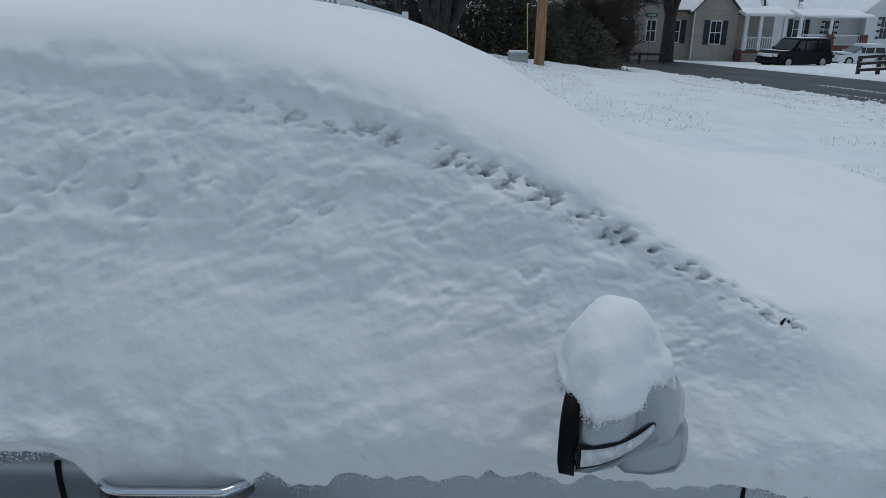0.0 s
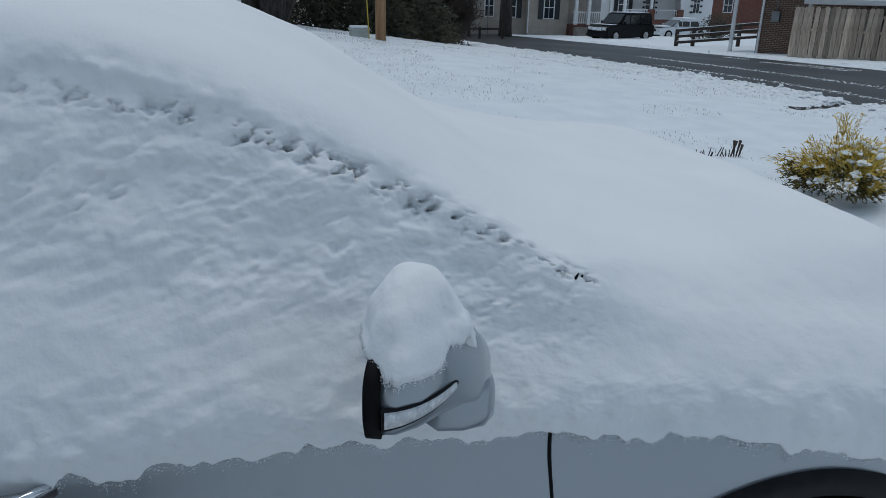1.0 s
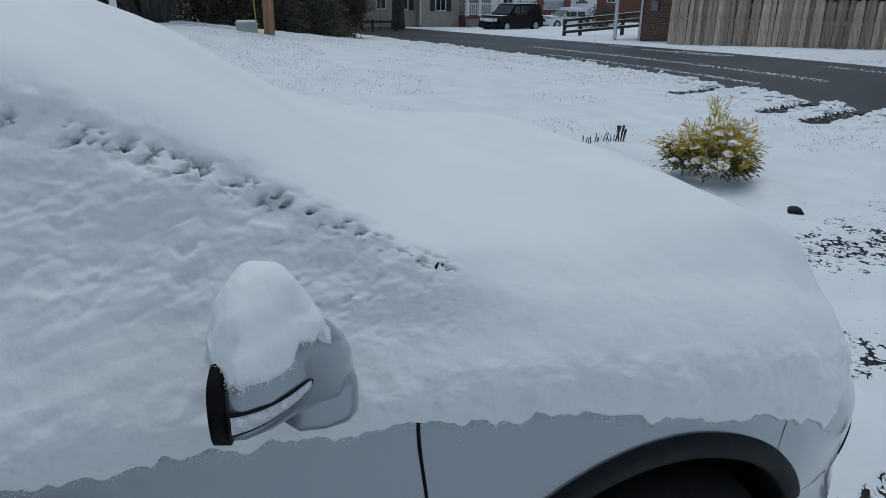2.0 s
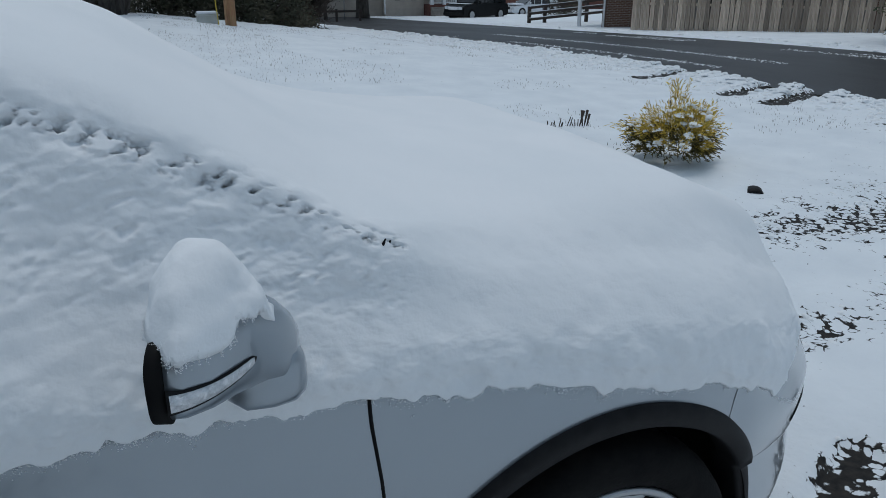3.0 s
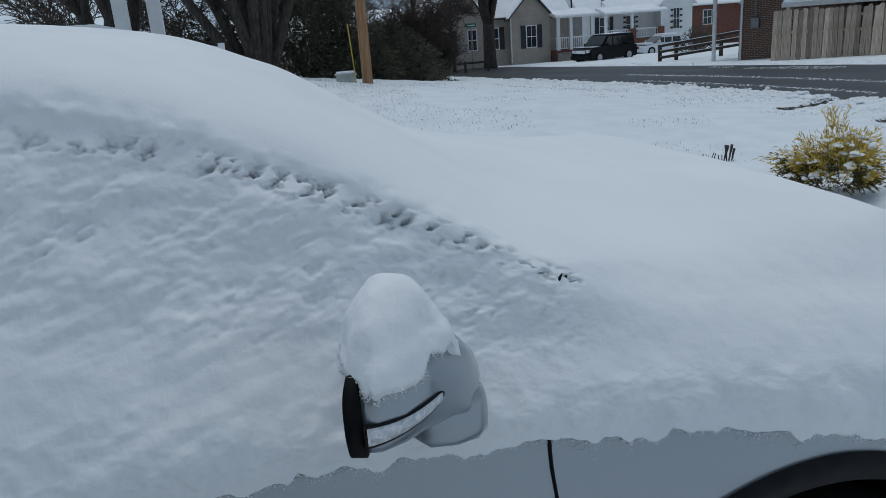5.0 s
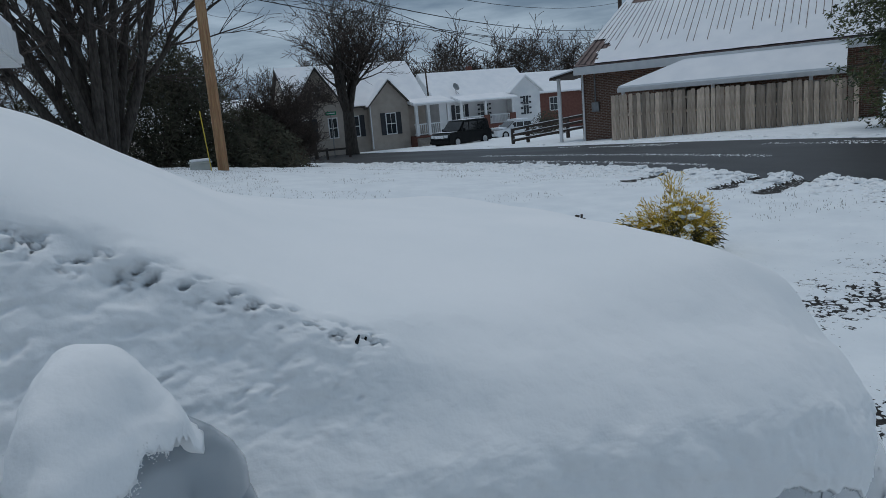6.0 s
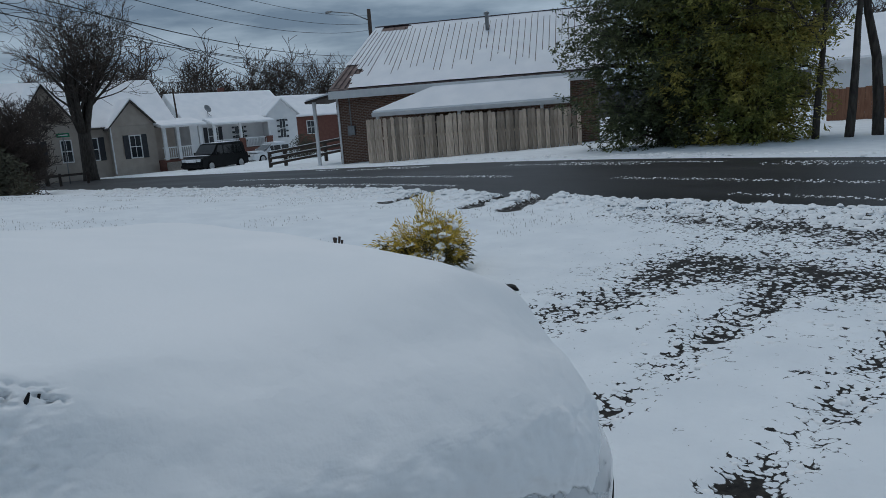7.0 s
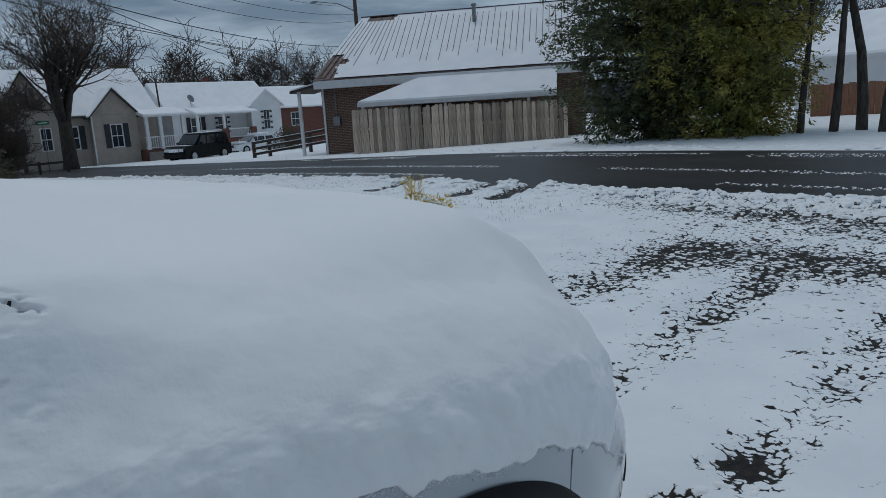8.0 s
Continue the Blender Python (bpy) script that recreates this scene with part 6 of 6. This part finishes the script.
# ---------------------------------------------------------------- parked vehicles
def vehicle(place, rz, paint, kind, label, length, height, belt, snow):
    c = thing(kind, place, label, "car", rz=rz)
    w, L = 0.9, length / 2

    def sub(name, bm, m, lab="", smooth=False, parent=None, bevel=0.0):
        o = part(name, bm, m, None, lab, smooth, bevel)
        o.parent = parent or c
        return o

    boxy = height > 1.6
    low = [(-L, 0.35), (-L + 0.05, belt - 0.1), (-L + 0.15, belt), (L - 1.25, belt + (0.04 if boxy else 0)), (L - 0.35, belt - (0.04 if boxy else 0.12)), (L - 0.04, belt - 0.2), (L, 0.45), (L - 0.1, 0.25), (-L + 0.1, 0.25)]
    sub("body", prism(low, 1, -w, w), paint, "", False, None, 0.05)
    cab = [(-L + 0.08, belt - 0.02), (-L + 0.28, height - 0.06), (-L + 0.5, height), (L - 2.0, height), (L - 1.75, height - 0.05), (L - 1.15, belt - 0.02)] if boxy else [(-L + 0.25, belt - 0.02), (-L + 1.1, height - 0.04), (-L + 1.5, height), (L - 1.95, height), (L - 1.2, belt - 0.02)]
    bm = bmesh.new()
    add_prism(bm, cab, 1, -w + 0.12, w - 0.12)
    sub("cabin", bm, paint, "", False, None, 0.05)
    z0, z1 = belt + 0.03, height - 0.14
    xs = (-L + 0.45, -L + 1.35, -L + 1.45, L - 2.25, L - 2.15, L - 1.5) if boxy else (-L + 1.0, -L + 1.75, -L + 1.85, L - 2.05, L - 2.0, L - 1.5)
    for s in (-1, 1):
        for a, b in ((xs[0], xs[1]), (xs[2], xs[3]), (xs[4], xs[5])):
            p = [(a, z0), (b, z0), (b - (0.25 if b == xs[5] else 0), z1), (a + (0.12 if a == xs[0] else 0), z1)]
            ys = sorted((s * (w - 0.121), s * (w - 0.105)))
            sub("side_window", prism(p, 1, *ys), M_GLASSD)
    k = cab[-2], cab[-1]
    bm = bmesh.new()
    vs = [bm.verts.new(p) for p in ((k[0][0] + 0.035, -w + 0.2, k[0][1] - 0.03), (k[0][0] + 0.035, w - 0.2, k[0][1] - 0.03), (k[1][0] + 0.01, w - 0.16, k[1][1] + 0.1), (k[1][0] + 0.01, -w + 0.16, k[1][1] + 0.1),
                                    (k[0][0] - 0.05, -w + 0.2, k[0][1] - 0.06), (k[0][0] - 0.05, w - 0.2, k[0][1] - 0.06), (k[1][0] - 0.08, w - 0.16, k[1][1] + 0.1), (k[1][0] - 0.08, -w + 0.16, k[1][1] + 0.1))]
    for q in ((0, 3, 2, 1), (4, 5, 6, 7), (0, 1, 5, 4), (2, 3, 7, 6), (1, 2, 6, 5), (3, 0, 4, 7)):
        bm.faces.new([vs[i] for i in q])
    sub("windscreen", bm, M_GLASSD)
    r = 0.37 if boxy else 0.32
    for x in (-L + 0.85, L - 0.85):
        for s in (-1, 1):
            wh = new("wheel")
            wh.parent, wh.matrix_basis = c, pose(x, s * (w - 0.08), r, 0, 0, 0 if s < 0 else 180)
            for nm, prof, m in (("tyre", [(r * 0.62, -0.10), (r * 0.95, -0.11), (r, -0.08), (r, 0.1), (r * 0.6, 0.11)], M_TYRE), ("rim", [(0.0, -0.09), (r * 0.2, -0.105), (r * 0.5, -0.08), (r * 0.63, -0.10)], M_RIM)):
                v, f = lathe(prof, 24)
                o = link(nm, v, f, m, None, True)
                o.parent = wh
    for s in (-1, 1):
        sub("headlamp", box((L - 0.05, s * 0.62 - 0.15, belt - 0.33), (L + 0.012, s * 0.62 + 0.15, belt - 0.15)), M_LENS)
        sub("door_mirror", box((L - 1.55, s * (w + 0.1) - 0.08, belt + 0.02), (L - 1.42, s * (w + 0.1) + 0.08, belt + 0.2)), paint, "", False, None, 0.02)
        sub("tail_lamp", box((-L - 0.01, s * 0.75 - 0.08, belt - 0.3), (-L + 0.04, s * 0.75 + 0.08, belt - 0.05)), M_REDBR)
    sub("grille", box((L - 0.04, -0.42, belt - 0.36), (L + 0.014, 0.42, belt - 0.16)), M_CHROME if boxy else M_CLAD)
    sub("bumper", box((L - 0.12, -w + 0.03, 0.33), (L + 0.08, w - 0.03, 0.52)), M_CLAD if boxy else paint, "", False, None, 0.03)
    if snow:
        sub("roof_snow", box((cab[1][0] + 0.2, -w + 0.17, height + 0.003), (cab[-2][0] - 0.1, w - 0.17, height + 0.003 + snow)), M_SNOW_ROOF, "snow on the roof", False, None, 0.03)
        sub("bonnet_snow", box((L - 1.1, -w + 0.15, belt - (0.06 if not boxy else 0) + 0.003), (L - 0.35, w - 0.15, belt + snow * 0.6)), M_SNOW_ROOF, "snow on the bonnet", False, None, 0.02)
    return c


vehicle((23.4, 47.0, float(street(np.array([47.0]))[0]) - 0.16), 202, M_CARBLK, "black_suv", "black boxy sport utility vehicle parked on a snowy driveway", 4.55, 1.78, 1.05, 0.04)
vehicle((31.6, 54.0, -1.5), 183, M_CARWHT, "white_sedan", "white saloon car with snow on its roof", 4.5, 1.42, 0.88, 0.12)


# ---------------------------------------------------------------- poles, lamp and wires
px, py = 3.60, 20.0
pz = float(ground(px, py))
up = thing("utility_pole", (px, py, pz), "tall brown wooden utility pole standing on the lawn", "pole")
tubes("pole", [[((px, py, pz - 0.4), 0.14), ((px + 0.01, py, pz + 5), 0.125), ((px - 0.02, py, pz + 11), 0.11)]], M_POLE, up, 16)
gm = thing("guy_marker", (2.55, 20.4, pz), "thin yellow plastic guy wire marker", "marker")
tubes("rod", [[((3.33, 20.2, pz - 0.1), 0.013), ((3.24, 20.2, pz + 1.55), 0.013)]], M_YELLOW, gm, 8)
tb = thing("utility_box", (3.1, 20.6, pz), "pale green-grey utility box capped with snow", "box")
part("cabinet", box((2.86, 20.4, pz - 0.1), (3.36, 20.9, pz + 0.22)), M_GALV, tb, "", False, 0.02)
part("lid", box((2.83, 20.37, pz + 0.223), (3.39, 20.93, pz + 0.27)), M_GALV, tb, "", False, 0.012)
part("snow_cap", box((2.86, 20.4, pz + 0.274), (3.36, 20.9, pz + 0.33)), M_SNOW_ROOF, tb, "snow on the lid", False, 0.02)
sp = thing("street_lamp", (32.0, 40.0, -0.9), "dark pole carrying a street lamp on a long arm", "street lamp")
tubes("pole", [[((32, 40, -1.2), 0.17), ((31.95, 40, 8.4), 0.12)]], M_DARKW, sp, 12)
tubes("arm", [[((31.9, 40, 7.7), 0.035), ((31.0, 40.6, 8.2), 0.035), ((29.9, 41.3, 8.35), 0.03)]], M_GREY, sp, 8)
v, f = lathe([(0.0, -0.32), (0.10, -0.28), (0.16, 0.0), (0.13, 0.22), (0.0, 0.3)], 14)
o = link("lamp_head", [(a + 29.75, b + 41.4, c * 0.6 + 8.33) for a, b, c in v], f, M_GREY, sp, True)
sp2 = thing("far_pole", (46, 58, -1.2), "distant dark utility pole", "pole")
tubes("pole", [[((46, 58, -1.5), 0.16), ((46, 58, 7.6), 0.12)]], M_DARKW, sp2, 10)
part("crossarm", box((45.0, 57.9, 7.0), (47.0, 58.05, 7.12)), M_DARKW, sp2)
sp3 = thing("thin_pole", (29.6, 69.5, -1.6), "thin dark pole beside the white house", "pole")
tubes("pole", [[((27.7, 62.0, -1.6), 0.09), ((27.5, 62.0, 5.0), 0.07)]], M_DARKW, sp3, 8)


def wire(a, b, sag, r=0.014):
    a, b = Vector(a), Vector(b)
    return [(a.lerp(b, t) - Vector((0, 0, sag * 4 * t * (1 - t))), r) for t in np.linspace(0, 1, 22)]


TOP, LAMP, MAST = Vector((px, py, 0)), Vector((32, 40, 0)), TURN @ Vector((21.38, 25.75, 2.68))


def between(z0, z1, sag, r):
    return TOP + Vector((0, 0, z0)), LAMP + Vector((0, 0, z1)), sag, r


wires = [between(5.6, 5.5, 0.75, 0.017), between(5.3, 5.2, 0.95, 0.015), between(4.9, 4.6, 0.5, 0.014), between(6.3, 7.1, 1.0, 0.012), between(6.8, 7.5, 0.9, 0.012), between(7.4, 8.0, 0.9, 0.010),
         (TOP + Vector((0, 0, 6.6)), MAST, 0.7, 0.012), (LAMP + Vector((0, 0, 7.2)), Vector((46, 58, 7.0)), 0.6, 0.012), (LAMP + Vector((0, 0, 6.6)), Vector((46, 58, 6.4)), 0.6, 0.012),
         (TOP + Vector((0, 0, 5.6)), Vector((-30.0, 6.0, 7.4)), 0.9, 0.016), (TOP + Vector((0, 0, 5.3)), Vector((-30.0, 6.0, 6.9)), 0.9, 0.015), (TOP + Vector((0, 0, 7.4)), Vector((20.0, 55.0, 3.6)), 0.6, 0.012)]
for a, b, s, r in wires:
    w = tubes("overhead_wire", [wire(a, b, s, r)], M_CABLE, None, 4)
    tagged(w, "black overhead cable strung between the poles", "cable", "overhead cables")
ss = thing("street_sign", (13.9, 46.0, -1.1), "small green street sign on a thin post", "sign")
tubes("post", [[((13.9, 46, -1.4), 0.03), ((13.9, 46, 1.9), 0.03)]], M_GREY, ss, 8)
part("plate", box((13.55, 45.93, 1.6), (14.25, 45.96, 1.82)), M_SIGN, ss)
part("lettering_bar", box((13.65, 45.924, 1.68), (14.15, 45.929, 1.74)), M_TRIM, ss)


# ---------------------------------------------------------------- porch of the house beside the drive
pg = float(ground(-1.5, 14))
po = thing("front_porch", (-2.5, 15, pg), "white porch corner with square columns and a stair railing", "porch")
part("roof", prism([(12.4, 3.05), (18, 3.05), (18, 3.75), (14.0, 3.6), (12.4, 3.25)], 0, -9.0, -0.35), M_TRIM, po)
part("roof_snow", prism([(12.42, 3.254), (14.0, 3.604), (18, 3.754), (18, 3.9), (14.0, 3.74), (12.5, 3.36)], 0, -9.0, -0.40), M_SNOW_ROOF, po, "snow on the porch roof")
part("gutter", box((-0.345, 12.4, 3.08), (-0.25, 17.5, 3.2)), M_TRIM, po)
for cx, cy in ((-1.25, 14.0), (-0.78, 14.6), (-3.2, 13.2)):
    part("column", box((cx - 0.11, cy - 0.11, pg + 0.5), (cx + 0.11, cy + 0.11, 3.05)), M_TRIM, po)
part("deck", box((-9, 12.6, pg - 0.3), (-1.9, 17.5, pg + 0.75)), M_TRIM, po)
part("stair_rail", prism([(-2.8, 2.01), (-1.5, 2.01), (0.3, 1.54), (0.3, 1.61), (-1.5, 2.09), (-2.8, 2.09)], 1, 13.0, 13.07), M_TRIM, po)
for k in range(17):
    x = -2.7 + 0.175 * k
    zt = 2.02 if x < -1.5 else 2.02 - (x + 1.5) * 0.262
    part("baluster", box((x - 0.02, 13.01, zt - 0.9), (x + 0.02, 13.05, zt)), M_TRIM, po)
part("newel_post", box((0.28, 12.97, pg - 0.1), (0.38, 13.09, 1.67)), M_TRIM, po)
for k in range(4):
    part("step", box((-1.9 + 0.3 * k, 13.1, pg - 0.3), (-1.6 + 0.3 * k, 14.6, pg + 0.6 - 0.17 * k)), M_TRIM, po)

# unseen wall added behind the camera: closes that side and darkens the car's flank
part("unseen_shade_wall", box((-9.0, -4.9, -0.3), (3.2, -4.6, 3.4)), M_SIDING)
tagged(bpy.data.objects["unseen_shade_wall"], "unseen plain beige wall added to keep light off the car's near side", "wall", kind="structure")
